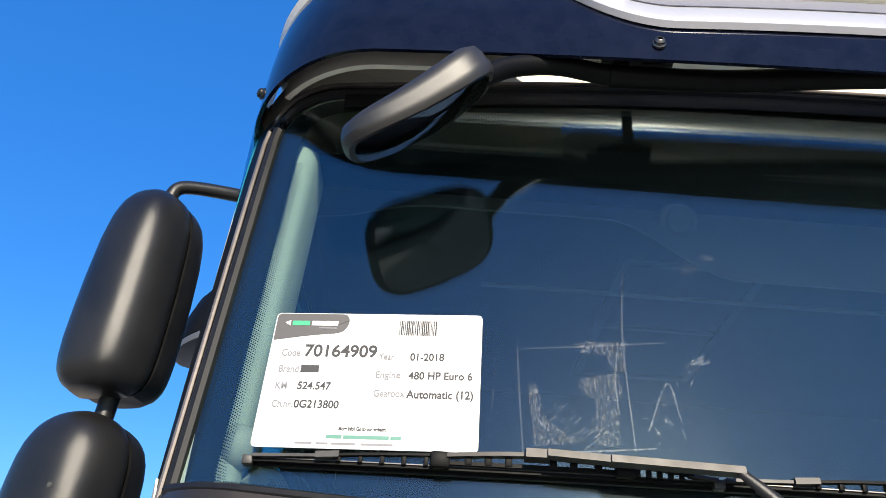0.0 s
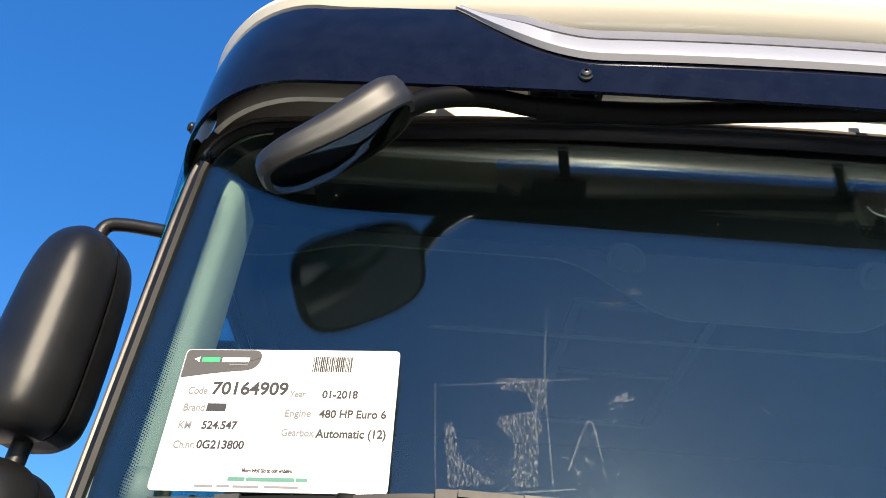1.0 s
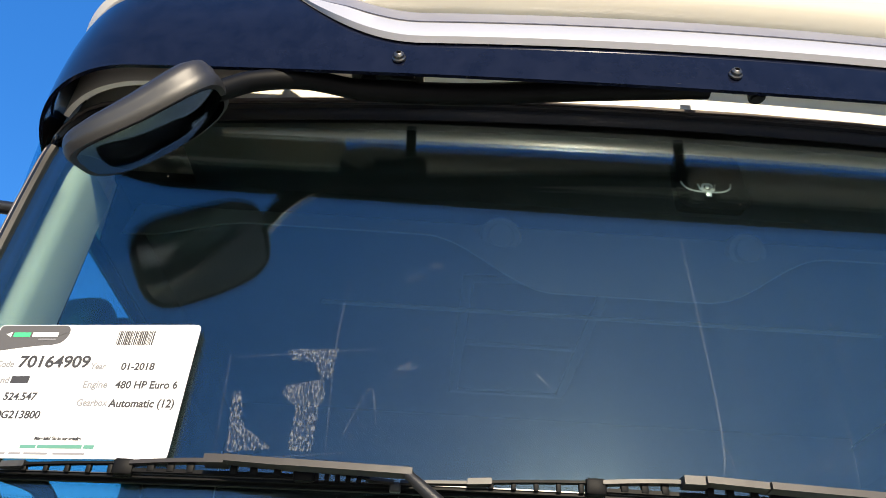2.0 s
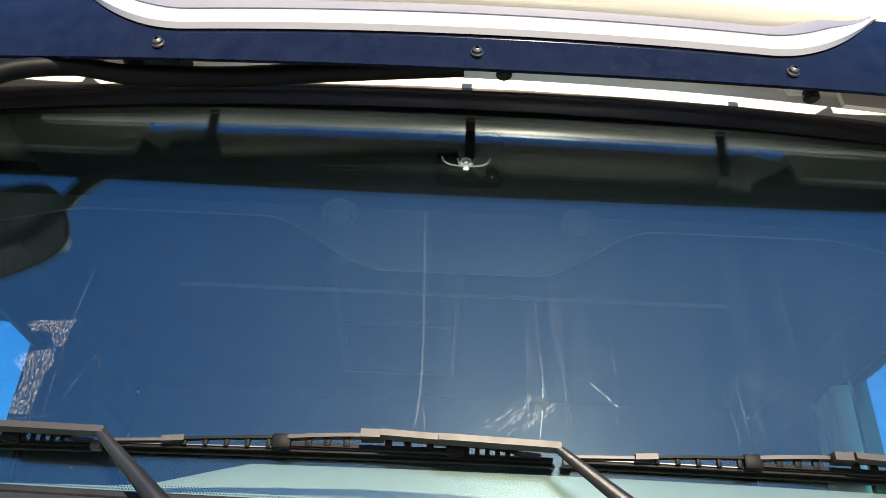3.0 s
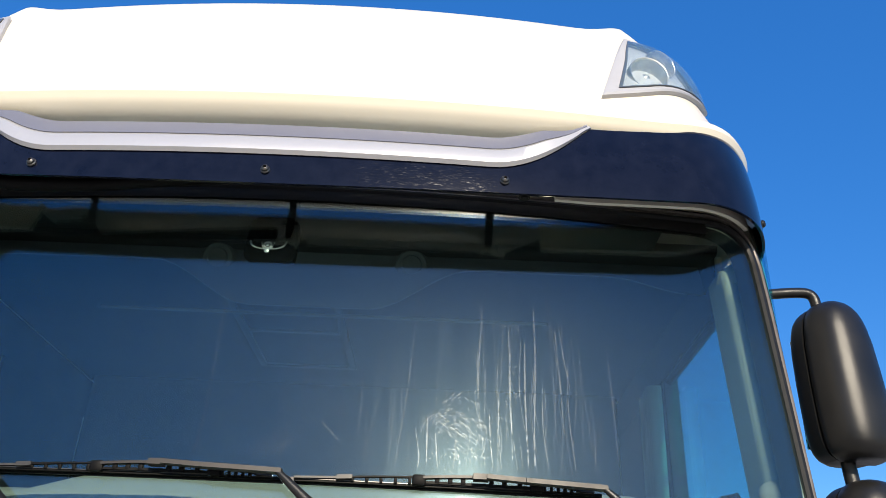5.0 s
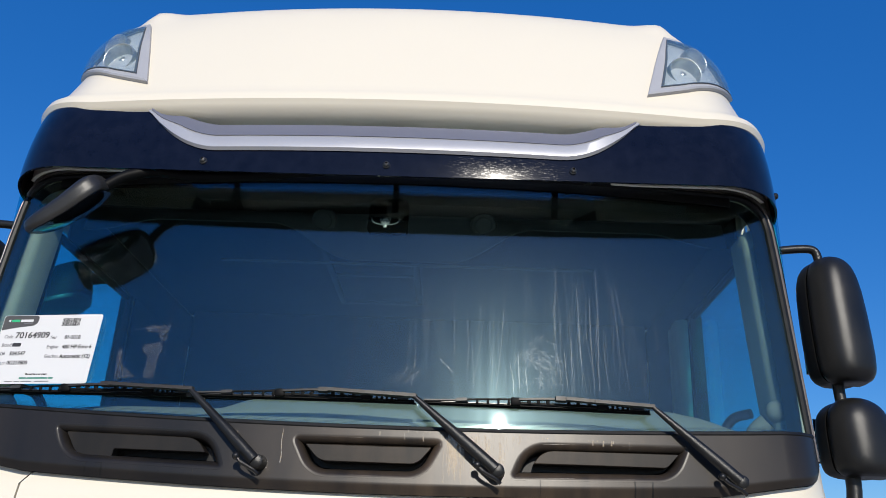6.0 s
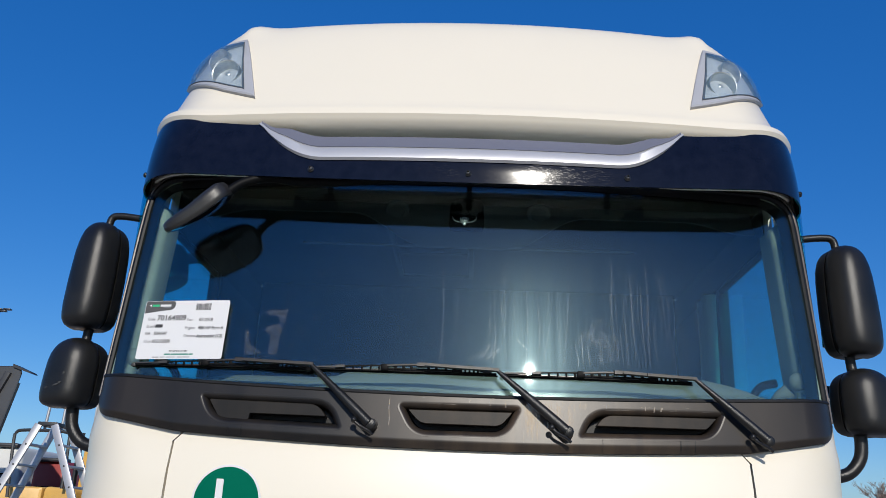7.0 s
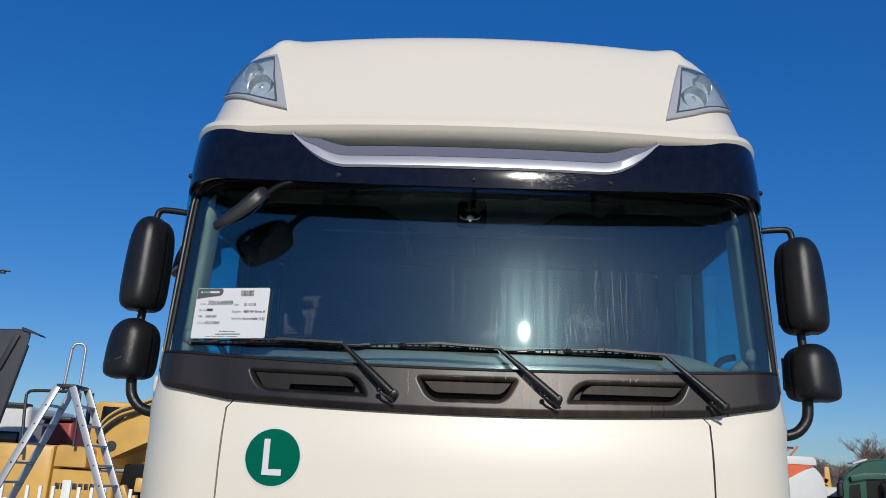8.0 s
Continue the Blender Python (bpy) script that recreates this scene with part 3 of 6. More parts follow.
for s in (-1, 1):
    for yy in (1.35, 4.3):
        bm = bmesh.new()
        prof = [(0.30, 0.13), (0.46, 0.15), (0.50, 0.12), (0.51, 0.0), (0.50, -0.12), (0.46, -0.15), (0.30, -0.13)]
        add_loft(bm, [[(s * 1.05 + w, yy + r * math.cos(a * math.tau / 40), 0.51 + r * math.sin(a * math.tau / 40)) for a in range(40)] for r, w in prof])
        part("wheel", bm, RUBBER, truck)

# cowl under the windscreen, with three grip recesses
RECESS = [  # opening, corner radii, bleached insert, its radii
    ([(-0.822, 2.062), (-0.785, 1.984), (-0.370, 1.972), (-0.404, 2.052)], [0.010, 0.060, 0.010, 0.055],
     [(-0.800, 2.052), (-0.760, 1.992), (-0.665, 1.987), (-0.662, 2.010), (-0.418, 2.007), (-0.445, 2.044)], [0.008, 0.02, 0.004, 0.004, 0.004, 0.03]),
    ([(-0.190, 2.052), (-0.142, 1.964), (0.142, 1.966), (0.188, 2.054)], [0.018, 0.045, 0.045, 0.018],
     [(-0.162, 2.038), (-0.122, 1.996), (0.128, 1.996), (0.164, 2.040)], [0.006, 0.022, 0.022, 0.006]),
    ([(0.822, 2.064), (0.785, 1.986), (0.370, 1.974), (0.404, 2.054)], [0.012, 0.050, 0.010, 0.055],
     [(0.802, 2.050), (0.768, 2.014), (0.424, 2.010), (0.448, 2.044)], [0.006, 0.01, 0.004, 0.03]),
]


def inside(p, loop):
    hit = False
    for a, b in zip(loop, loop[1:] + loop[:1]):
        if (a.y > p.y) != (b.y > p.y) and p.x < (b.x - a.x) * (p.y - a.y) / (b.y - a.y) + a.x:
            hit = not hit
    return hit


def grown(loop, d):
    """The loop moved outwards by d."""
    turn = sum(a.x * b.y - b.x * a.y for a, b in zip(loop, loop[1:] + loop[:1]))
    out = []
    for i, p in enumerate(loop):
        w = (loop[(i + 1) % len(loop)] - loop[i - 1]).normalized()
        out.append(p + Vector((w.y, -w.x)) * d * (1 if turn > 0 else -1))
    return out


def cowl_skin(x, z):
    return 0.040 + 0.055 * x * x + 0.12 * (z - 2.1) + wrap(abs(x), 1.08, 1.235, 0.20)


def cowl_point(x, v):
    lo, hi = cowl_low(x), glass_low(x) - 0.004
    z = lo + (hi - lo) * v
    y = cowl_skin(x, z)
    if v < 0.14:
        y += 0.012 * (1 - v / 0.14)
    return Vector((x, y, z))


bm = bmesh.new()
add_grid(bm, cowl_point, span(-1.222, 1.222, 640), [0, 0.02, 0.05, 0.09, 0.125, 0.15] + span(0.18, 1, 64))
openings = [[Vector(p) for p in dense(rounded_loop(o, r, 12), 0.008)] for o, r, _, _ in RECESS]
gone = set()
for o in openings:
    x0, x1 = min(p.x for p in o), max(p.x for p in o)
    wide = grown(o, 0.0030)
    gone |= {v for v in bm.verts if x0 - 0.01 < v.co.x < x1 + 0.01 and inside(Vector((v.co.x, v.co.z)), wide)}
bmesh.ops.delete(bm, geom=list(gone), context="VERTS")
cowl = part("cowl", bm, COWL, truck, "sun-bleached black plastic cowl with grip recesses and painted-in sun sheen")
for o, (_, _, ins, rad) in zip(openings, RECESS):
    def ring_at(d, proud, o=o):
        return [Vector((p.x, cowl_skin(p.x, p.y) - proud, p.y)) for p in grown(o, d)]

    bm = bmesh.new()
    add_loft(bm, [ring_at(d, q) for d, q in ((0.0105, -0.0008), (0.0098, 0.0004), (0.0045, 0.0003), (0.0010, -0.0012), (-0.0035, -0.0050), (-0.0080, -0.011), (-0.0115, -0.019), (-0.0125, -0.030))], caps=False)
    lip = part("recess_lip", bm, COWL, cowl, "soft rounded edge of a grip recess")
    bm = bmesh.new()
    add_loft(bm, [ring_at(d, q) for d, q in ((-0.0120, -0.026), (-0.0135, -0.055), (-0.018, -0.058))], caps=False)
    bm.faces.new([bm.verts.new(p) for p in ring_at(-0.016, -0.0578)])
    part("recess_cup", bm, RUBBER, lip, "dark inside of the recess")
    bm = bmesh.new()
    il = [Vector(p) for p in dense(rounded_loop(ins, rad, 8), 0.012)]
    add_loft(bm, [[Vector((p.x, cowl_skin(p.x, p.y) + q + 0.10 * (2.05 - p.y), p.y)) for p in grown(il, d)] for d, q in ((0.0, 0.056), (0.0, 0.0125), (-0.0015, 0.0110))])
    part("recess_insert", bm, INSERT, lip, "bleached grey insert of the recess with painted-in sun sheen", angle=25)
for xx, hw, top in ((-0.7235, 0.0016, 1.974), (-0.6785, 0.0020, 1.973), (0.6785, 0.0020, 1.975), (0.7235, 0.0018, 1.976), (0.4385, 0.0008, 1.968), (-0.4385, 0.0006, 1.966)):
    bm = bmesh.new()
    add_grid(bm, lambda x, z: (x, cowl_point(x, max(0.0, (z - cowl_low(x)) / (glass_low(x) - 0.004 - cowl_low(x)))).y - 0.0007, z), span(xx - hw, xx + hw, 2), span(cowl_low(xx) + 0.001, top, 8), 0.001, 1)
    part("gap", bm, RUBBER, cowl, "thin dark seam of a flap")
bm = bmesh.new()
add_tube(bm, [on_glass(x, glass_low(x) + 0.001, 0.010) for x in span(-1.19, 1.19, 50)], 0.009, 8)
part("seal", bm, RUBBER, truck, "black rubber windscreen seal")

# small pale lamp on the cab's flank behind the mirror arm
for q in (-1,):
    fl = tagged(new("flank_lamp"), "small white flank lamp on a black foot")
    fl.parent = truck
    bm = bmesh.new()
    add_box(bm, (q * 1.270, 0.40, 2.022), (0.052, 0.05, 0.075), 0.014, seg=3)
    part("cap", bm, TANKWHITE, fl)
    bm = bmesh.new()
    add_box(bm, (q * 1.268, 0.40, 1.968), (0.044, 0.045, 0.036), 0.006)
    part("foot", bm, RUBBER, fl, "black foot")

# ---- roof ----
ROOF = [  # height, front, half width, corner start, corner depth
    (3.035, 0.043, 1.240, 0.95, 0.34),
    (3.060, 0.027, 1.246, 0.95, 0.34),
    (3.085, 0.034, 1.242, 0.95, 0.35),
    (3.110, 0.050, 1.228, 0.94, 0.36),
    (3.153, 0.070, 1.218, 0.93, 0.37),
    (3.270, 0.123, 1.208, 0.90, 0.40),
    (3.380, 0.173, 1.200, 0.87, 0.42),
    (3.490, 0.225, 1.178, 0.86, 0.40),
    (3.560, 0.262, 1.150, 0.87, 0.36),
    (3.605, 0.295, 1.106, 0.87, 0.31),
    (3.635, 0.335, 1.062, 0.87, 0.27),
    (3.655, 0.390, 1.015, 0.86, 0.25),
    (3.668, 0.470, 0.970, 0.85, 0.23),
]


def roof_row(z):
    z = min(max(z, ROOF[0][0]), ROOF[-1][0])
    for a, b in zip(ROOF, ROOF[1:]):
        if z <= b[0]:
            t = (z - a[0]) / (b[0] - a[0])
            return [p + (q - p) * t for p, q in zip(a, b)]
    return list(ROOF[-1])


def roof_point(u, z, off=0.0):
    """u: -1 to 1 round the front from one side to the other."""
    zz, F, W, xc, d = roof_row(z)
    a, s = abs(u), (1 if u >= 0 else -1)
    k = 0.07
    if a <= 0.5:
        x = a / 0.5 * xc
        y = F + k * x * x
    elif a <= 0.85:
        t = (a - 0.5) / 0.35 * math.pi / 2
        x = xc + (W - xc) * math.sin(t)
        y = F + k * x * x + d * (1 - math.cos(t))
    else:
        x = W
        y0 = F + k * W * W + d
        y = y0 + (a - 0.85) / 0.15 * (2.15 - y0)
    if off:
        e = 1e-3
        p0 = roof_point(u, z)
        du = roof_point(min(u + e, 1), z) - roof_point(max(u - e, -1), z)
        dz = roof_point(u, z + 0.004) - roof_point(u, z - 0.004)
        n = du.cross(dz).normalized()
        return p0 + n * off
    edge = x - (0.935 - 0.035 * smooth01((z - 3.5) / 0.14))
    horn = math.exp(-((edge / (0.07 if edge < 0 else 0.03)) ** 2)) * smooth01((z - 3.50) / 0.11) * (y < 0.9)
    z += 0.045 * smooth01((x - 0.92) / 0.31) * (1 - smooth01((z - 3.07) / 0.10))
    return Vector((s * x, y - 0.012 * horn, z + 0.013 * horn - 0.022 * (x / 0.9) ** 2 * smooth01((z - 3.42) / 0.2)))


bm = bmesh.new()
us = span(-1, -0.86, 4) + span(-0.85, -0.5, 22) + span(-0.48, 0.48, 49) + span(0.5, 0.85, 22) + span(0.86, 1, 4)
zs = [r[0] for r in ROOF]
zs = sorted(set(zs + [(a + b) / 2 for a, b in zip(zs, zs[1:])]))
add_grid(bm, lambda u, z: roof_point(u, z), us, zs)
# flat top
top = [roof_point(u, zs[-1]) for u in us]
tops = [v for v in bm.verts if v.co.z > 3.58]
ring = []
for p in top:
    ring.append(min(tops, key=lambda v: (v.co - p).length))
apex = [bm.verts.new((p.x * 0.9, max(p.y + 0.25, 0.9) if p.y < 2.0 else 2.1, 3.70)) for p in top]
for i in range(len(ring) - 1):
    bm.faces.new((ring[i], ring[i + 1], apex[i + 1], apex[i]))
bm.faces.new(apex)
# underside, falling back to the header over the windscreen
low = [roof_point(u, zs[0]) for u in us]


def under_point(i, j):
    p = low[i]
    a = abs(p.x)
    back1 = max(0.0, 0.12 - wrap(a, 0.9, 1.23, 0.12))
    rows_ = [(0.0, 0.0), (back1 * 0.27, -0.0185), (back1 * 0.58, -0.032), (back1, -0.042), (back1 + 0.034, -0.056), (back1 + 0.042, -0.15)]
    dy, dz = rows_[j]
    s = 1 if p.x > 0 else -1
    return Vector((p.x - s * 0.02 * j / 5 * (a > 1.1), p.y + dy, p.z + dz))


lows = []
for i, p in enumerate(low):
    lows.append([bm.verts.new(under_point(i, j)) for j in range(6)])
for a, b in zip(lows, lows[1:]):
    for j in range(5):
        bm.faces.new((a[j], b[j], b[j + 1], a[j + 1]))
bmesh.ops.remove_doubles(bm, verts=bm.verts, dist=1e-5)
roof = part("roof", bm, CREAM, truck, angle=30)
# Black strip, added so the lip's underside mirrors dark in the windscreen.
bm = bmesh.new()


def dark_strip(i, v):
    a, b = under_point(i, 2), under_point(i, 3)
    mid = a.lerp(b, 0.5)
    p = a.lerp(mid, v * 2) if v <= 0.5 else mid.lerp(b, v * 2 - 1)
    return p + Vector((0, -0.003, -0.005))


add_grid(bm, dark_strip, [i for i, p in enumerate(low) if abs(p.x) < 0.95 and p.y < 0.7], span(0, 1, 5), 0.003, 1)
part("dark_strip", bm, RUBBER, roof, "black strip added under the roof's lip to darken its reflection")

# black seal over the windscreen's upper edge
bm = bmesh.new()
add_grid(bm, lambda x, v: on_glass(x, glass_top(x) - 0.033 + 0.045 * v, 0.004 + 0.004 * math.sin(v * math.pi)), span(-1.05, 1.05, 80), span(0, 1, 6), 0.003, 1)
part("seal", bm, RUBBER, truck, "black rubber windscreen seal")

# cream header with a glossy dark strip over the glass
def header_point(x, v, out=0.0, lift=0.0):
    a = min(abs(x), 1.168)
    lo = glass_top(a) + 0.010 + lift - 0.4 * max(0.0, abs(x) - 1.168)
    z = lo + (2.975 - lo) * v
    return Vector((x, glass_y(x, z) + 0.012 - out, z))


bm = bmesh.new()
add_grid(bm, lambda x, v: header_point(x, v), span(-1.225, 1.225, 90), span(0, 1, 6), 0.015, 1)
part("header_panel", bm, CREAM, truck, "cream header under the visor")
bm = bmesh.new()
add_grid(bm, lambda x, v: header_point(x, v * 0.36, 0.009), span(-1.19, 1.19, 90), span(0, 1, 4), 0.008, 1)
part("header_strip", bm, GLOSS_BLACK, truck, "glossy dark strip over the windscreen")
# Bronze-grey moulding band; its tone carries the glossy strip's brown reflection.
bm = bmesh.new()
add_grid(bm, lambda x, v: header_point(x, 0.02 + v * 0.20, 0.013 + 0.003 * math.sin(v * math.pi)), span(-1.13, 1.13, 80), span(0, 1, 6), 0.004, 1)
part("top_band", bm, MOULD, truck, "dull bronze-grey band over the windscreen, toned for a brown reflection")
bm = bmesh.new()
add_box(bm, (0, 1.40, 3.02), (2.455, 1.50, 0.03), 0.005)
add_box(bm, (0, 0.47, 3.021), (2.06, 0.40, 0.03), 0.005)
part("cab_ceiling", bm, DIMCEIL, truck)

# ---- roof lamps ----
def lamp(s):
    holder = tagged(new("roof_lamp"), "clear twin-reflector roof spot lamp in a grey bezel")
    holder.parent = truck

    def quad(a, b, grow=0.0, off=0.0):
        """a across (0 inner), b upwards, inside the lamp's outline on the roof's skin."""
        ai, bi = a * (1 + 2 * grow) - grow, b * (1 + 2 * grow) - grow
        x_in = 0.796 + (0.893 - 0.796) * bi
        lo = 3.153 + 0.162 * ai
        hi = 3.492 - 0.025 * ai * ai
        z = lo + (hi - lo) * bi
        zz, F, W, xc, d = roof_row(z)
        if x_in <= xc:
            u_in = 0.5 * x_in / xc
        else:
            u_in = 0.5 + 0.35 * math.asin(min((x_in - xc) / (W - xc), 1)) / (math.pi / 2)
        u_out = 0.70 + 0.02 * bi - 0.10 * bi**4
        u = u_in + (u_out - u_in) * ai
        return roof_point(s * u, z, off)

    N = 20
    ring_a = [(i / N, 0) for i in range(N)] + [(1, i / N) for i in range(N)] + [(1 - i / N, 1) for i in range(N)] + [(0, 1 - i / N) for i in range(N)]
    bm = bmesh.new()
    loops = []
    for g, o in ((0.02, 0.0), (0.02, 0.012), (-0.0, 0.016), (-0.06, 0.014), (-0.07, 0.002)):
        loops.append([quad(a, b, g, o) for a, b in ring_a])
    add_loft(bm, loops, caps=False)
    part("bezel", bm, LAMPGREY, holder, "grey bezel")
    bm = bmesh.new()
    add_grid(bm, lambda a, b: quad(a, b, -0.055, 0.002), span(0, 1, 14), span(0, 1, 14))
    part("lamp_housing", bm, LAMPIN, holder)
    bm = bmesh.new()
    add_grid(bm, lambda a, b: quad(a, b, -0.06, 0.018 + 0.024 * math.sin(a**0.8 * math.pi) ** 0.6 * math.sin(b * math.pi) ** 0.6), span(0, 1, 18), span(0, 1, 18), 0.003, s)
    part("lens", bm, LENS, holder, "clear curved lens")
    bm = bmesh.new()
    loops = [[quad(a, b, g, o) for a, b in ring_a] for g, o in ((-0.058, 0.0150), (-0.060, 0.0175), (-0.078, 0.0175), (-0.082, 0.010))]
    add_loft(bm, loops, caps=False)
    part("gasket", bm, LAMPLINE, holder, "dark gasket round the lens")
    for a, b, r in ((0.42, 0.64, 0.045), (0.25, 0.33, 0.053)):
        c = quad(a, b, 0, -0.010)
        axis = (quad(a, b, 0, 0.02) - c).normalized() + Vector((0, -0.25, -0.40))
        axis.normalize()
        e1 = axis.cross(Vector((0, 0, 1))).normalized()
        e2 = e1.cross(axis)

        def ring(f, dd, n=32):
            return [c + axis * dd + (e1 * math.cos(k * math.tau / n) + e2 * math.sin(k * math.tau / n)) * r * f for k in range(n)]

        bm = bmesh.new()
        add_loft(bm, [ring(f, dd) for f, dd in ((0.30, -0.020), (0.50, -0.012), (0.72, 0.002), (0.90, 0.018), (0.99, 0.030), (1.03, 0.031), (1.06, 0.026), (1.06, -0.010))], caps=False)
        bowl = part("reflector", bm, CHROME, holder, "silvery reflector bowl")
        bm = bmesh.new()
        add_loft(bm, [ring(f, dd) for f, dd in ((0.40, -0.018), (0.40, -0.002), (0.33, 0.006), (0.12, 0.010))])
        part("bulb_shield", bm, LAMPLINE, bowl, "dark bulb shield")
        bm = bmesh.new()
        add_loft(bm, [ring(f, dd) for f, dd in ((0.26, 0.006), (0.22, 0.012), (0.10, 0.016), (0.02, 0.017))])
        part("bulb_cap", bm, CHROME, bowl, "bright bulb cap")
    return holder


for s in (-1, 1):
    lamp(s)

# ---- sun visor ----
def visor_low(x):
    return 2.789 + 0.036 * x * x


def visor_top(x):
    a = abs(x)
    t = min(max((a - 0.50) / 0.24, 0), 1)
    z = 2.868 + 0.150 * t**2.0
    if a > 0.74:
        z = 3.018 + 0.020 * smooth01((a - 0.74) / 0.25) + 0.09 * smooth01((a - 0.92) / 0.30)
    return z


def visor_y(x, z):
    return -0.001 + 0.07 * x * x + 0.75 * max(0.0, z - 2.82) ** 2 + wrap(abs(x), 0.98, 1.243, 0.33)


def visor_x(u):
    a = abs(u)
    x = a / 0.75 * 0.98 if a <= 0.75 else 0.98 + (1.2425 - 0.98) * math.sin((a - 0.75) / 0.25 * math.pi / 2 * 0.96)
    return x if u >= 0 else -x


def visor_point(u, v, off=0.0):
    x = visor_x(u)
    lo, hi = visor_low(x), visor_top(x)
    z = lo + (hi - lo) * v
    return Vector((x, visor_y(x, z) - off, z))


visor = tagged(new("sun_visor"), "glossy dark navy sun visor with scuffs")
visor.parent = truck
bm = bmesh.new()
add_grid(bm, visor_point, span(-1, 1, 140), [0, 0.03, 0.08, 0.2, 0.35, 0.5, 0.65, 0.8, 0.9, 0.97, 1], 0.007, 1)
part("visor_blade", bm, VISOR, visor)


def trim_section(x, j):
    a = abs(x)
    f = 1 - 0.75 * smooth01((a - 0.56) / 0.19)
    zb = visor_top(x)
    y = visor_y(x, zb)
    d = [(-0.004, -0.004), (-0.012, 0.004), (-0.009, 0.036), (-0.004, 0.042), (0.028, 0.098), (0.048, 0.104), (0.048, 0.096), (0.010, 0.030)][j]
    side = 0.018 * smooth01((a - 0.55) / 0.15) * (1 if x < 0 else -1)
    thin = 1 - 0.72 * smooth01((a - 0.63) / 0.115)
    return Vector((x + side * thin * (j in (2, 3, 4, 5, 6)), y + d[0] * (f if j > 2 else 1) * (0.4 + 0.6 * thin), zb + d[1] * (0.35 + 0.65 * f) * thin))


bm = bmesh.new()
add_loft(bm, [[trim_section(x, j) for j in range(8)] for x in span(-0.745, 0.745, 90)])
trim = part("silver_trim", bm, SILVER, visor, "silver painted trim along the visor")
bm = bmesh.new()
add_grid(bm, lambda x, k: trim_section(x, 3).lerp(trim_section(x, 4), k) + Vector((0, -0.0022, 0.0012)), span(-0.742, 0.742, 90), (0.06, 0.5, 0.97), 0.0015, 1)
part("upper_band", bm, BAND, trim, "satin blue-grey upper band of the trim")


def bolt(p, n, r=0.0088):
    bm = bmesh.new()
    n = Vector(n).normalized()
    e1 = n.cross(Vector((0, 0, 1))).normalized()
    e2 = e1.cross(n)
    prof = [(1.25, 0.0), (1.25, 0.003), (1.0, 0.005), (0.95, 0.009), (0.6, 0.012), (0.45, 0.0125), (0.42, 0.006), (0.1, 0.006)]
    add_loft(bm, [[Vector(p) + n * d + (e1 * math.cos(k * math.tau / 20) + e2 * math.sin(k * math.tau / 20)) * r * f for k in range(20)] for f, d in prof])
    return bm


for x in (-0.536, 0.0, 0.536):
    z = 2.83 if x else 2.822
    part("bolt", bolt((x, visor_y(x, z), z), (0.14 * x, -1, 0.19)), STEEL, visor, "round steel bolt head")
for s in (-1, 1):
    x, z = s * 1.222, 2.914
    part("bolt", bolt((x, visor_y(x, z), z), (s, -0.55, 0.1), 0.010), PLASTIC, visor, "black bolt head")
for x, mat in ((-0.60, PLASTIC), (0.035, CREAM_DIRTY), (0.57, CREAM_DIRTY)):
    y0 = visor_y(x, 2.80) + 0.012
    bm = bmesh.new()
    add_box(bm, (x, y0 + 0.030, 2.850), (0.034, 0.05, 0.020), 0.005)
    add_box(bm, (x - 0.03, y0 + 0.02, 2.850), (0.06, 0.03, 0.008), 0.002)
    br = part("bracket", bm, mat, visor, "visor bracket")
    bm = bmesh.new()
    add_tube(bm, [(x + 0.014, y0 + 0.03, 2.812), (x + 0.014, y0 + 0.03, 2.85)], 0.010, 12)
    add_tube(bm, [(x + 0.014, y0 + 0.03, 2.816), (x + 0.014, y0 + 0.03, 2.829)], 0.014, 12)
    part("bush", bm, RUBBER, br, "black rubber bush")

# cream corner panels close behind the visor's ends
for s in (-1, 1):
    bm = bmesh.new()
    add_grid(bm, lambda x, v: (s * x, visor_y(x, visor_low(x)) + 0.066 + 0.010 * v, visor_low(x) + 0.026 + 0.11 * v + 0.05 * max(0.0, 0.74 - x) * (1 - v)), span(0.66, 1.165, 40), (0, 0.08, 0.5, 1), 0.010, s)
    part("corner_fairing", bm, CREAM, truck, "cream corner panel behind the visor's end")

# struts between the visor and the roof's underside, and a stiffening ledge along the visor's back
for x in (-0.53, 0.005, 0.53):
    bm = bmesh.new()
    a, b = Vector((x, visor_y(x, 2.83) + 0.014, 2.826)), Vector((x, visor_y(x, 2.83) + 0.105, 2.985))
    way = (b - a).normalized()
    across = Vector((1, 0, 0))
    add_box(bm, (a + b) / 2, (0.020, 0.009, (b - a).length), 0.002, Matrix((across, way.cross(across), way)).transposed())
    add_tube(bm, [a.lerp(b, 0.5) + Vector((-0.022, 0.004, 0)), a.lerp(b, 0.5) + Vector((0.020, 0.004, 0))], 0.006, 10)
    part("strut", bm, RUBBER, visor, "black strut behind the visor")
bm = bmesh.new()
add_loft(bm, [[Vector((x, visor_y(x, 2.845 + 0.036 * x * x) + d, 2.845 + 0.036 * x * x + h)) for d, h in ((0.006, 0.006), (0.006, -0.006), (0.022, -0.002), (0.022, 0.002))] for x in [visor_x(u) for u in span(-0.93, 0.93, 80)]])
part("stiffener", bm, VISOR, visor, "ledge along the visor's back")

# ---- mirrors ----
FOOT = [(0.0, 0.58), (0.025, 0.78), (0.06, 0.90), (0.11, 0.96), (0.20, 0.995), (0.35, 1.0), (0.5, 0.99)]
TALL = FOOT + [(0.7, 0.95), (0.82, 0.88), (0.90, 0.77), (0.95, 0.63), (0.985, 0.46), (1.0, 0.30)]
SHORT = FOOT + [(0.65, 0.965), (0.76, 0.91), (0.85, 0.81), (0.92, 0.66), (0.97, 0.48), (1.0, 0.30)]


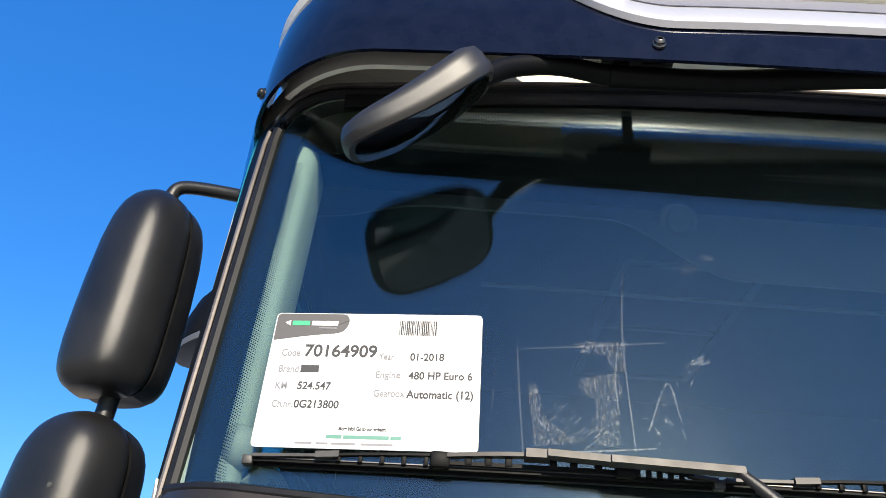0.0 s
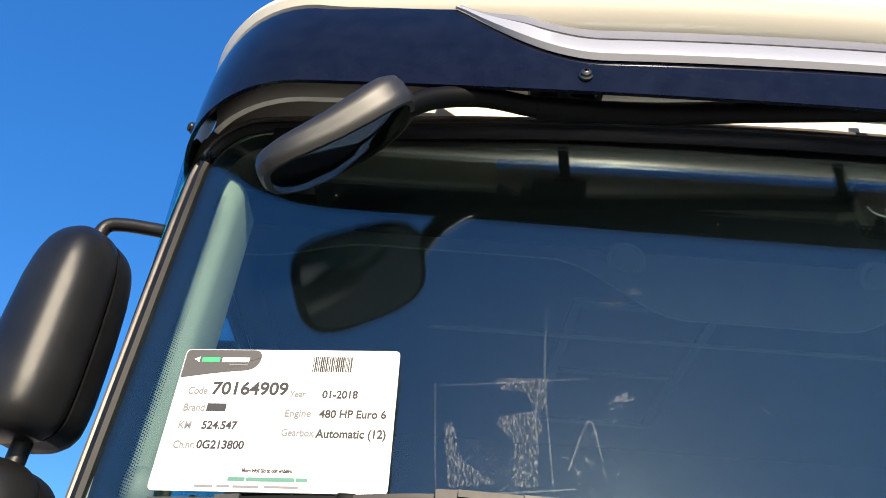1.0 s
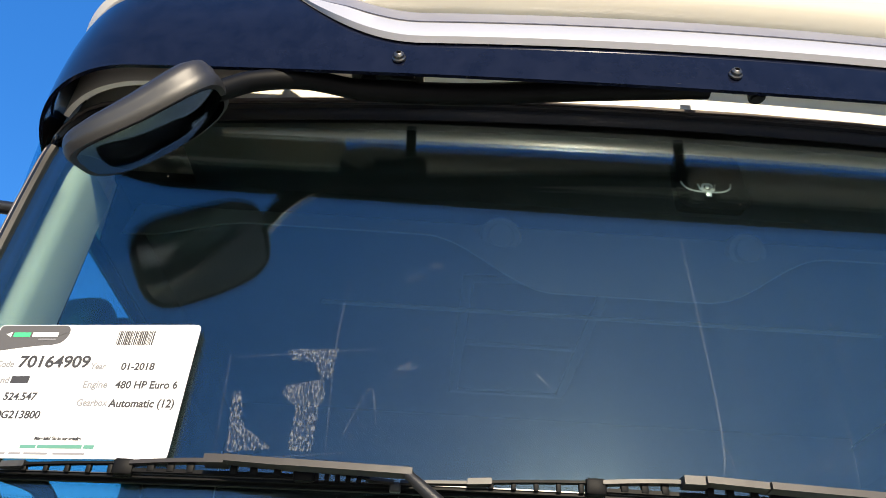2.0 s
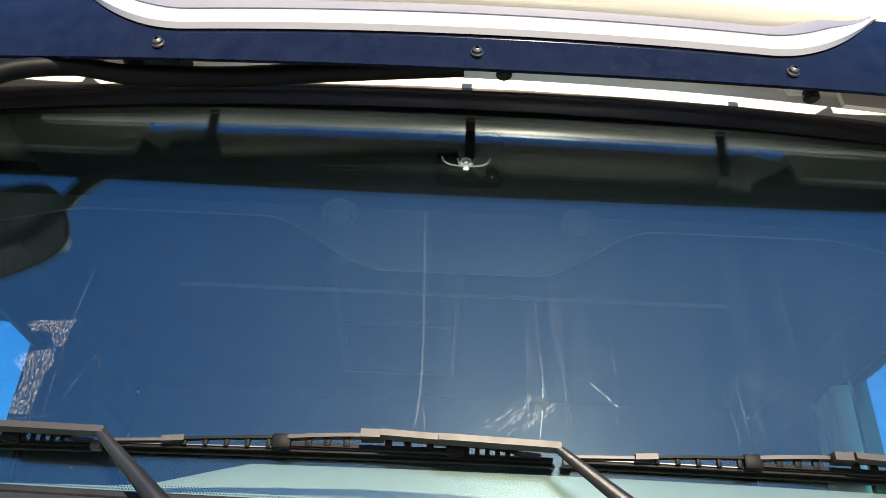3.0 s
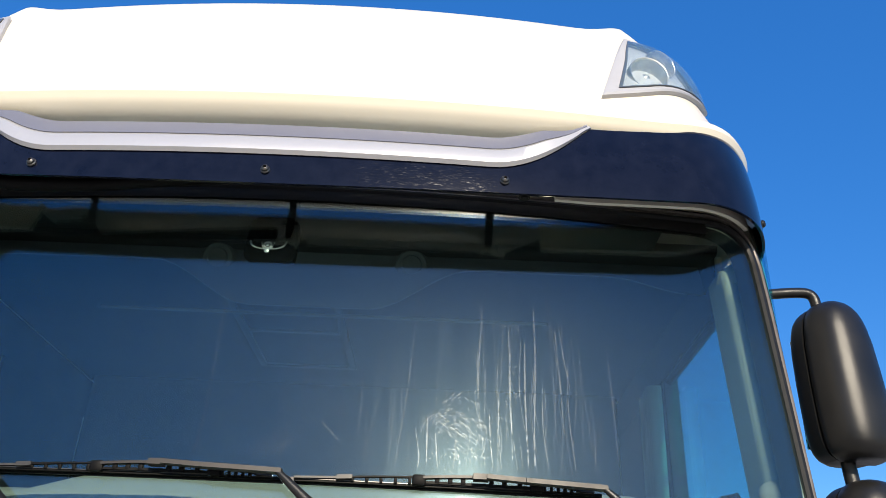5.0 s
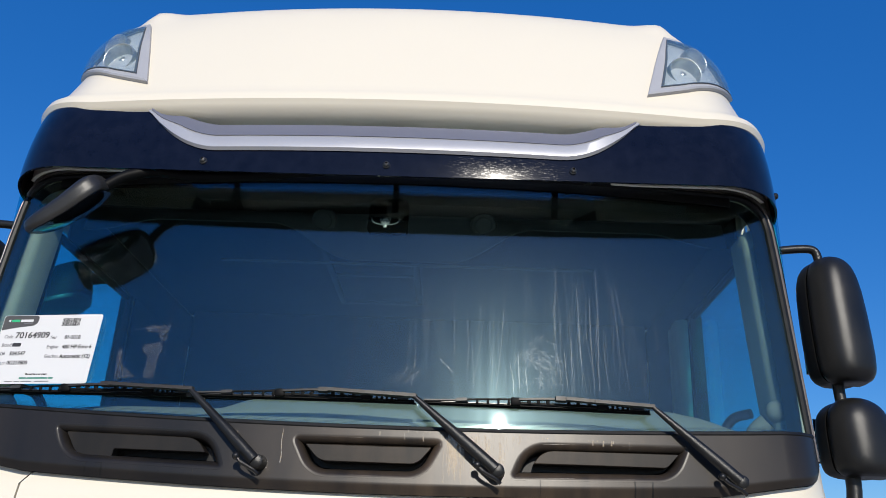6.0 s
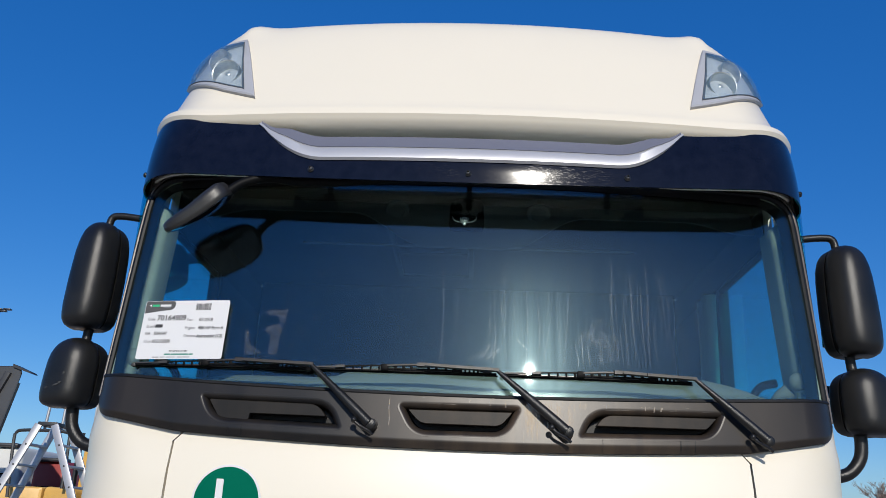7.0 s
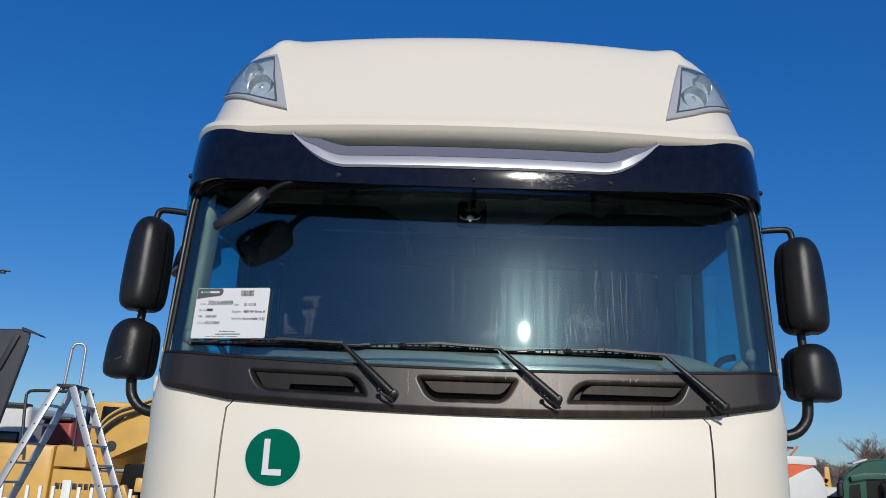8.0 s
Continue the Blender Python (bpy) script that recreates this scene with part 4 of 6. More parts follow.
def pod(bm, cx, cy, z0, z1, hw, front, yaw, rear=None, lean=0.0, outline=TALL):
    """A mirror housing: a rounded shell open to the rear; with rear given, the flatter rim behind it."""
    loops = []
    n = 44
    for i in range(31):
        t = 0.5 - 0.5 * math.cos(math.pi * i / 30)
        for (a, fa), (c, fc) in zip(outline, outline[1:]):
            if a <= t <= c:
                f = fa + (fc - fa) * (t - a) / (c - a)
        z = z0 + (z1 - z0) * t
        lp = []
        for k in range(n):
            a = k / n * math.tau
            c, sn = math.cos(a), math.sin(a)
            px = hw * f * math.copysign(abs(c) ** 0.74, c)
            if rear is None:
                py = -front * f**0.7 * abs(sn) ** 0.9 if sn > 0 else 0.006 * abs(sn)
            else:
                px *= 0.985
                py = rear * f**0.5 * abs(sn) ** 0.5 if sn < 0 else 0.004 * sn
            lp.append(Vector((cx + lean * (t - 0.5) + px * math.cos(yaw) - py * math.sin(yaw), cy + px * math.sin(yaw) + py * math.cos(yaw), z)))
        loops.append(lp)
    return add_loft(bm, loops)


MY = 0.51
for s in (-1, 1):
    mir = tagged(new("door_mirror"), "black plastic twin wing mirror on tubular arms")
    mir.parent = truck
    yaw = s * radians(16)
    slim = 1.03 if s > 0 else 1.0
    for nm, cx, z0, z1, hw, lab, shape in (("upper_housing", 1.437, 2.352, 2.776, 0.087, "tall grained black housing", TALL), ("lower_housing", 1.453, 2.054, 2.312, 0.099, "short grained black housing with a pale scuff", SHORT)):
        hw *= slim
        cx += 0.012 * (s > 0)
        if s > 0 and nm == "lower_housing":
            z0, z1 = z0 + 0.010, z1 - 0.008
        bm = bmesh.new()
        pod(bm, s * cx, MY, z0, z1, hw, 0.10, yaw, None, -s * 0.014, shape)
        hs = part(nm, bm, PLASTIC, mir, lab, angle=50)
        bm = bmesh.new()
        pod(bm, s * (cx - 0.006), MY + 0.004, z0 + 0.004, z1 - 0.006, hw, 0.10, yaw, 0.085, -s * 0.014, shape)
        part("rim", bm, RUBBER, hs, angle=50)
        if nm == "lower_housing" and s < 0:
            for dx, dz, w, hh in ((0.012, 0.072, 0.016, 0.004), (0.028, 0.080, 0.006, 0.006), (-0.026, 0.062, 0.008, 0.003), (0.036, 0.115, 0.005, 0.005)):
                bm = bmesh.new()
                loop = []
                for k in range(10):
                    a = k / 10 * math.tau
                    px, pz = dx + w * math.cos(a) * SEED.uniform(0.6, 1.1), z0 + dz + hh * math.sin(a) * SEED.uniform(0.6, 1.1) + 0.25 * w * math.cos(a)
                    d = 0.1006 * max(1 - (abs(px) / hw) ** 2.7, 0) ** 0.45 + 0.0012
                    loop.append(bm.verts.new((s * cx - s * 0.014 * (dz / 0.236 - 0.5) + px * math.cos(yaw) + d * math.sin(yaw), MY + px * math.sin(yaw) - d * math.cos(yaw), pz)))
                bm.faces.new(loop)
                part("scuff", bm, SCUFF, hs, "pale scuff mark")
    for zc, hh in ((2.55, 0.150), (2.185, 0.07)):
        bm = bmesh.new()
        turn = Matrix.Rotation(yaw, 3, "Z")
        add_box(bm, Vector((s * 1.443, MY, zc)) + turn @ Vector((0, 0.086, 0)), (0.11, 0.006, 2 * hh), 0.002, turn)
        part("mirror_glass", bm, MIRROR, mir, "mirror glass")
    bm = bmesh.new()
    add_tube(bm, [(s * 1.440, MY + 0.01, 2.29), (s * 1.434, MY + 0.01, 2.38)], 0.018, 14)
    part("neck", bm, PLASTIC, mir)
    bm = bmesh.new()
    add_tube(bm, spline([(s * 1.22, MY, 2.795), (s * 1.30, MY + 0.01, 2.813), (s * 1.385, MY + 0.01, 2.822), (s * 1.420, MY + 0.01, 2.815), (s * 1.430, MY + 0.01, 2.782), (s * 1.432, MY + 0.01, 2.74)], 7), 0.0145, 12, 1.0, (0, 1, 0))
    part("upper_arm", bm, PLASTIC, mir)
    bm = bmesh.new()
    add_tube(bm, spline([(s * 1.436, MY, 2.10), (s * 1.436, MY, 2.03), (s * 1.424, MY, 1.98), (s * 1.384, MY, 1.935), (s * 1.324, MY, 1.917), (s * 1.25, MY, 1.91)], 7), 0.0225, 14, 1.0, (0, 1, 0))
    add_tube(bm, [(s * 1.24, MY, 1.91), (s * 1.292, MY, 1.912)], 0.033, 14)
    add_box(bm, (s * 1.258, MY, 1.918), (0.03, 0.09, 0.10), 0.012)
    part("lower_arm", bm, PLASTIC, mir)
# kerb mirror over the passenger's window
kerb = tagged(new("kerb_mirror"), "round-backed black kerb mirror over the side window")
kerb.parent = truck


def dome(f, z, lean):
    """A rounded-triangle outline of the kerb mirror's shell at one height."""
    lp = []
    for k in range(36):
        a = k / 36 * math.tau
        c, sn = math.cos(a), math.sin(a)
        lp.append(Vector((-1.396 + lean + 0.118 * f * math.copysign(abs(c) ** 0.9, c), 1.06 + 0.105 * f * math.copysign(abs(sn) ** 0.9, sn), z + 0.042 * f * c)))
    return lp


bm = bmesh.new()
add_loft(bm, [dome(f, z, l) for f, z, l in ((0.10, 2.876, 0.010), (0.38, 2.872, 0.008), (0.62, 2.856, 0.004), (0.80, 2.826, 0.0), (0.92, 2.780, -0.004), (0.99, 2.730, -0.006), (1.0, 2.704, -0.006))])
shell = part("housing", bm, BLADE, kerb, "rounded black shell")
bm = bmesh.new()
add_loft(bm, [dome(f, z, -0.006) for f, z in ((1.0, 2.702), (1.02, 2.694), (1.0, 2.684), (0.94, 2.680))])
part("rim", bm, LAMPLINE, shell, "grey rim")
bm = bmesh.new()
add_loft(bm, [dome(f, z, -0.006) for f, z in ((0.94, 2.690), (0.7, 2.698), (0.4, 2.703), (0.05, 2.705))])
part("mirror_glass", bm, DIMMIRROR, shell, "mirror glass coloured dark for its reflection")
bm = bmesh.new()
add_tube(bm, spline([(-1.235, 1.14, 2.850), (-1.27, 1.12, 2.845), (-1.31, 1.08, 2.825)]), 0.026, 12)
part("bracket", bm, BLADE, kerb)

# front mirror in front of the windscreen's upper corner
fm = tagged(new("front_mirror"), "grey-black front mirror hung below the visor")
fm.parent = truck
A_ = Vector((-0.798, 0.0125, 2.739)) - Vector((-1.006, 0.0555, 2.606))
LONG = A_.normalized()
N_ = Vector((0.527, 0.345, -0.776))
N_ = (N_ - LONG * N_.dot(LONG)).normalized()
WIDE = N_.cross(LONG).normalized()
C_ = Vector((-0.902, 0.034, 2.673))


def fm_loop(f, depth, n=48):
    lp = []
    for k in range(n):
        a = k / n * math.tau
        c, sn = math.cos(a), math.sin(a)
        along = f * math.copysign(abs(c) ** 0.55, c)
        lp.append(C_ + LONG * (0.126 * along) + WIDE * ((0.086 - 0.006 * along) * f * math.copysign(abs(sn) ** 0.6, sn)) - N_ * (depth * ((0.76 + 0.24 * along) if depth > 0 else 1.0) - 0.013 * (1 - along * along)))
    return lp


bm = bmesh.new()
add_loft(bm, [fm_loop(f, d) for f, d in ((0.9, -0.008), (0.97, -0.009), (1.0, -0.002), (1.0, 0.010), (0.985, 0.014), (0.98, 0.026), (0.94, 0.040), (0.82, 0.051), (0.58, 0.058), (0.27, 0.061), (0.05, 0.062))])
part("housing", bm, material("grey_mirror_plastic", (0.022, 0.021, 0.020), 0.40, var=0.2, scale=9, bump=0.12, grain=900), fm, "grained grey-black housing")
bm = bmesh.new()
add_loft(bm, [fm_loop(f, d) for f, d in ((0.90, -0.0085), (0.90, -0.010), (0.6, -0.013), (0.3, -0.0145), (0.05, -0.015))])
part("mirror_glass", bm, DIMMIRROR, fm, "convex mirror glass")
bm = bmesh.new()
add_tube(bm, spline([(-0.815, 0.022, 2.735), (-0.765, 0.045, 2.785), (-0.69, 0.066, 2.815), (-0.61, 0.072, 2.808), (-0.56, 0.072, 2.807)]), 0.017, 12)
part("arm", bm, BLADE, fm)
bm = bmesh.new()
add_tube(bm, spline([(-0.605, 0.072, 2.806), (-0.43, 0.072, 2.812), (-0.25, 0.068, 2.831), (-0.13, 0.066, 2.843), (-0.02, 0.064, 2.853)]), 0.0185, 12)
part("stay", bm, BLADE, fm, "long tapered black stay")
bm = bmesh.new()
add_box(bm, (-0.545, 0.075, 2.857), (0.10, 0.06, 0.018), 0.004)
add_box(bm, (-0.53, 0.055, 2.845), (0.04, 0.03, 0.026), 0.004)
part("clamp", bm, PLASTIC, fm)

# ---- wipers ----
def wiper(ex, px):
    """ex: where the arm bends on the glass; px: the pivot on the cowl."""
    w = tagged(new("wiper"), "black windscreen wiper with a segmented blade")
    w.parent = truck
    zb = 2.166

    def P(x, dz, off):
        return on_glass(x, zb + dz, off)

    def strip(bm, xa, xb, za, zb_, h, off, d, n=10, arch=0.0):
        """A flat bar along the blade, h high and d deep, its middle lifted by arch."""
        loops = []
        for k in range(n + 1):
            t = k / n
            x, dz = xa + (xb - xa) * t, za + (zb_ - za) * t + arch * math.sin(t * math.pi)
            o = off + arch * 0.5 * math.sin(t * math.pi)
            loops.append([P(x, dz + b * h / 2, o + a * d / 2) for a, b in ((-1, -1), (1, -0.8), (1, 0.8), (-1, 1))])
        return add_loft(bm, loops)

    def at(d):
        return ex - d

    bm = strip(bmesh.new(), at(0.612), at(0.0), -0.0105, -0.0105, 0.0045, 0.004, 0.006, 24)
    strip(bm, at(0.61), at(0.004), -0.0055, -0.0055, 0.007, 0.012, 0.009, 24)
    part("rubber_lip", bm, BLADE, w)
    bm = strip(bmesh.new(), at(0.60), at(0.02), -0.0040, -0.0040, 0.0016, 0.0178, 0.002, 24)
    part("spring_strip", bm, STEEL, w, "thin steel spring strip")
    for d0, d1 in ((0.600, 0.515), (0.020, 0.055)):
        bm = strip(bmesh.new(), at(d0), at(d1), -0.002, 0.001, 0.005, 0.019, 0.009, 6)
        part("claw", bm, ARM, w)
    bm = bmesh.new()
    add_box(bm, P(at(0.606), -0.007, 0.013), (0.014, 0.012, 0.012), 0.002)
    part("end_clip", bm, ARM, w)
    for d0, d1, lo, hi in ((0.516, 0.350, 0.001, 0.009), (0.130, 0.050, 0.009, 0.001)):
        bm = strip(bmesh.new(), at(d0), at(d1), lo, hi, 0.0042, 0.021, 0.008, 8, 0.001)
        for k in range(1, 6):
            t = k / 6
            x, top = at(d0 + (d1 - d0) * t), lo + (hi - lo) * t
            add_box(bm, P(x, (top - 0.004) / 2, 0.019), (0.006, 0.007, top + 0.007), 0.001)
        part("ladder", bm, BLADE, w, "slotted black side bridge")
    for d0, d1 in ((0.518, 0.488),):
        bm = strip(bmesh.new(), at(d0), at(d1), 0.001, 0.003, 0.010, 0.022, 0.012, 3)
        part("joint", bm, ARM, w)
    for d in (0.360, 0.132):
        bm = bmesh.new()
        add_box(bm, P(at(d), 0.003, 0.021), (0.026, 0.014, 0.021), 0.004)
        part("hinge", bm, BLADE, w)
    bm = strip(bmesh.new(), at(0.352), at(0.135), 0.008, 0.008, 0.0065, 0.024, 0.012, 14, 0.005)
    part("bridge", bm, CHANNEL, w, "dull metallic main bridge")
    bm = strip(bmesh.new(), at(0.352), at(0.135), -0.0005, -0.0005, 0.006, 0.020, 0.008, 12)
    for d in (0.325, 0.300, 0.275, 0.220, 0.195, 0.165):
        add_box(bm, P(at(d), 0.005, 0.022), (0.009, 0.008, 0.014), 0.001)
    part("bridge_web", bm, BLADE, w, "slotted black web under the bridge")
    bm = strip(bmesh.new(), at(0.256), at(0.226), 0.012, 0.012, 0.014, 0.034, 0.022, 3)
    part("clip", bm, CHANNEL, w, "grey clip")
    bm = strip(bmesh.new(), at(0.230), at(0.150), 0.012, 0.008, 0.011, 0.043, 0.016, 4)
    strip(bm, at(0.155), at(-0.002), 0.007, 0.002, 0.011, 0.047, 0.020, 6)
    part("arm_channel", bm, CHANNEL, w, "dull metallic upper arm")
    piv = cowl_point(px, 0.4)
    piv.y -= 0.038
    piv.z = 1.985
    bm = bmesh.new()
    a, b = P(ex - 0.004, 0.0, 0.052), piv
    line = spline([a, a.lerp(b, 0.08), a.lerp(b, 0.35), a.lerp(b, 0.6), a.lerp(b, 0.85), b], 5)
    add_tube(bm, line, [0.006 + 0.009 * smooth01(i / (len(line) - 1) * 1.3) for i in range(len(line))], 10, 0.8, (0, 1, 0))
    part("lower_arm", bm, PLASTIC, w)
    bm = bmesh.new()
    add_tube(bm, [piv + Vector((0.004, -0.004, -0.002)), piv + Vector((0.004, -0.001, -0.002)), piv + Vector((0.004, 0.05, -0.002))], [0.012, 0.017, 0.022], 16)
    add_tube(bm, spline([piv + Vector((-0.045, -0.004, 0.006)), piv + Vector((-0.03, -0.006, -0.008)), piv + Vector((0.0, -0.004, -0.024)), piv + Vector((0.012, 0.0, -0.034))]), 0.005, 8)
    bmesh.ops.create_icosphere(bm, subdivisions=2, radius=0.010, matrix=Matrix.Translation(piv + Vector((-0.046, -0.004, 0.008))))
    part("pivot_cap", bm, PLASTIC, w)


for ex, px in ((-0.472, -0.275), (0.116, 0.325), (0.738, 0.94)):
    wiper(ex, px)

# ---- cab interior ----
bm = bmesh.new()
sec = [(0.02, 2.06), (0.06, 2.112), (0.12, 2.16), (0.22, 2.205), (0.34, 2.235), (0.48, 2.235), (0.58, 2.18), (0.62, 2.0), (0.64, 1.6)]


def dash(x, j):
    dy, z = sec[j]
    lift = -0.075 * smooth01((abs(x) - 0.85) / 0.35) - 0.045 * (1 - smooth01((x + 0.49) / 0.16))
    return (x, glass_y(x, 2.08) + dy, z + lift * smooth01(dy / 0.25))


add_grid(bm, lambda u, v: dash(u, v), span(-1.17, 1.17, 40), range(len(sec)), 0.02, 1)
part("dashboard", bm, GREYLINE, truck, "pale grey-green dashboard top")
bm = bmesh.new()
ring_pts = []
for k in range(33):
    a = k / 32 * math.tau
    q = Vector((0.23 * math.cos(a), 0.23 * math.sin(a), 0))
    q.rotate(Euler((radians(28), 0, 0)))
    ring_pts.append(Vector((0.62, 0.82, 2.16)) + q)
add_tube(bm, ring_pts, 0.016, 10)
part("steering_wheel", bm, DARKIN, truck, "dark steering wheel rim")
bm = bmesh.new()


def fascia(x, v):
    a = abs(x)
    lo = 2.80 + 0.14 * smooth01((a - 0.18) / 0.3) - 0.05 * smooth01((a - 0.9) / 0.25)
    return (x, 0.70 + 0.05 * v, lo + (3.01 - lo) * v)


add_grid(bm, fascia, span(-1.19, 1.19, 60), span(0, 1, 5), 0.004, 1)
part("overhead_console", bm, CONSOLE, truck, "grey overhead storage fascia")
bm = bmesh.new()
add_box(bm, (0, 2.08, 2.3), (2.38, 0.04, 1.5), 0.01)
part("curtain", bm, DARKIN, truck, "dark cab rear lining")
bm = bmesh.new()
add_tube(bm, [(-0.75, 1.0, 2.90), (0.75, 1.0, 2.90)], 0.006, 8)
part("rail", bm, CONSOLE, truck, "thin rail across the cab")

# drawn-back pleated curtain beside the driver's window
def pleat(t, v):
    y = 1.26 + 0.20 * t
    return (1.158 + (0.020 + 0.004 * v) * math.sin(t * math.tau * 4.5) * (0.8 + 0.2 * math.sin(7 * t)), y + 0.012 * math.cos(t * math.tau * 4.5) - 0.015 * v, 2.00 + 0.79 * v)


bm = bmesh.new()
add_grid(bm, pleat, span(0, 1, 90), span(0, 1, 8), 0.003, 1)
part("side_curtain", bm, CURTAIN, truck, "pale pleated curtain drawn back beside the window")

# hatch in the cab's ceiling
hatch = tagged(new("roof_hatch"), "grey ceiling hatch with a pale frame")
hatch.parent = truck
for c, w in (((-0.17, 1.00, 3.002), (0.40, 0.03, 0.012)), ((-0.17, 1.41, 3.002), (0.40, 0.02, 0.012)), ((-0.36, 1.40, 3.002), (0.03, 0.83, 0.012)), ((0.02, 1.40, 3.002), (0.03, 0.83, 0.012)), ((-0.17, 1.80, 3.002), (0.40, 0.03, 0.012))):
    bm = bmesh.new()
    add_box(bm, c, w, 0.003)
    part("frame_bar", bm, HATCH, hatch)
for x in (-0.30, 0.30):
    bm = bmesh.new()
    add_tube(bm, [(x, 0.736, 2.965), (x, 0.722, 2.961)], [0.052, 0.045], 24)
    add_tube(bm, [(x, 0.724, 2.962), (x, 0.715, 2.960)], [0.034, 0.028], 24)
    part("reading_lamp", bm, CONSOLE, truck, "round reading lamp in the overhead fascia")

# rain sensor behind the glass
bm = bmesh.new()
add_box(bm, on_glass(0, 2.735, -0.03), (0.118, 0.03, 0.11), 0.012, Matrix.Rotation(radians(-7.4), 3, "X"))
sensor = part("rain_sensor", bm, SENSOR, truck, "black sensor unit behind the glass")
bm = bmesh.new()
SX, SZ = -0.008, 2.716
add_tube(bm, [on_glass(SX + 0.042 * math.copysign(abs(math.cos(a)) ** 0.6, math.cos(a)), SZ + 0.012 + 0.022 * min(math.sin(a), 0.0), -0.010) for a in span(math.pi, math.tau, 18)], 0.0017, 6)
add_tube(bm, [on_glass(SX + 0.0085 * math.cos(a), SZ + 0.0085 * math.sin(a), -0.009) for a in span(0, math.tau, 20)], 0.0024, 6)
add_tube(bm, [on_glass(SX, SZ, -0.008), on_glass(SX, SZ, -0.014)], 0.0035, 10)
for q in (-1, 1):
    add_tube(bm, [on_glass(SX + q * 0.015, SZ + 0.008, -0.009), on_glass(SX + q * 0.012, SZ - 0.004, -0.009), on_glass(SX + q * 0.006, SZ - 0.010, -0.009)], 0.0013, 6)
add_box(bm, on_glass(SX, SZ - 0.016, -0.010), (0.010, 0.006, 0.010), 0.001)
part("clip_wire", bm, SILVER, sensor, "bright spring clip")

# ---- sales card ----
card = thing("sales_card", "white printed sales card tucked under the wiper", "sign")
BL, BR, TR = Vector((-1.080, 0.0, 2.178)), Vector((-0.784, 0.0, 2.184)), Vector((-0.781, 0.0, 2.388))
for p in (BL, BR, TR):
    p.y = glass_y(p.x, p.z) - 0.010
CX = (BR - BL).normalized()
CN = CX.cross(TR - BR).normalized()
CZ = CN.cross(CX).normalized()
CW, CH = 0.297, 0.207
CM = Matrix(((CX.x, CZ.x, CN.x, BL.x), (CX.y, CZ.y, CN.y, BL.y), (CX.z, CZ.z, CN.z, BL.z), (0, 0, 0, 1)))


def flat(bm, loop, z0, z1):
    add_loft(bm, [[CM @ Vector((p.x, p.y, z)) for p in loop] for z in (z0, z1)])
    return bm


bm = flat(bmesh.new(), rounded_loop([(0, 0), (CW, 0), (CW, CH), (0, CH)], [0.008] * 4, 6), -0.0008, 0.0008)
part("sheet", bm, WHITE, card)
bm = flat(bmesh.new(), rounded_loop([(0.0015, CH - 0.046), (0.055, CH - 0.037), (0.107, CH - 0.032), (0.107, CH - 0.0012), (0.0015, CH - 0.0012)], [0.001, 0.02, 0.02, 0.012, 0.007], 8), 0.0008, 0.0012)
part("header_shape", bm, DARKGREY, card, "dark grey printed corner")


def bar(x, y, w, h, mat, name="print_bar", z=0.0012):
    bm = flat(bmesh.new(), [Vector(p) for p in ((x, y), (x + w, y), (x + w, y + h), (x, y + h))], z - 0.0004, z)
    return part(name, bm, mat, card, smooth=False)


def text(words, size, mat, place, parent, bold=0.0, width=None):
    """Lettering in the built-in font, made into a mesh; place maps its plane into the world."""
    cu = bpy.data.curves.new("lettering", "FONT")
    cu.body, cu.size, cu.extrude, cu.offset = words, size, 0.0002, bold
    ob = new("lettering", cu)
    bpy.context.view_layer.update()
    me = bpy.data.meshes.new_from_object(ob.evaluated_get(bpy.context.evaluated_depsgraph_get()))
    bpy.data.objects.remove(ob)
    bpy.data.curves.remove(cu)
    if width:
        xs = [v.co.x for v in me.vertices]
        k = width / (max(xs) - min(xs))
        for v in me.vertices:
            v.co.x = (v.co.x - min(xs)) * k
    me.transform(place)
    me.materials.clear()
    me.materials.append(mat)
    ob = new("lettering", me)
    ob.parent = parent
    return ob


def write(words, x, y, size, mat, bold=0.0, width=None):
    return text(words, size, mat, CM @ Matrix.Translation((x, y, 0.0013)), card, bold, width)


# header: a plain mark and two word shapes
bm = flat(bmesh.new(), [Vector((0.014, CH - 0.0165)), Vector((0.022, CH - 0.0215)), Vector((0.022, CH - 0.0125))], 0.0012, 0.0016)
part("mark", bm, WHITE, card, smooth=False)
bar(0.025, CH - 0.021, 0.025, 0.0075, LEAFGREEN, z=0.0016)
bar(0.053, CH - 0.021, 0.038, 0.0075, WHITE, z=0.0016)
bar(0.064, CH - 0.026, 0.026, 0.002, GREYINK, z=0.0016)
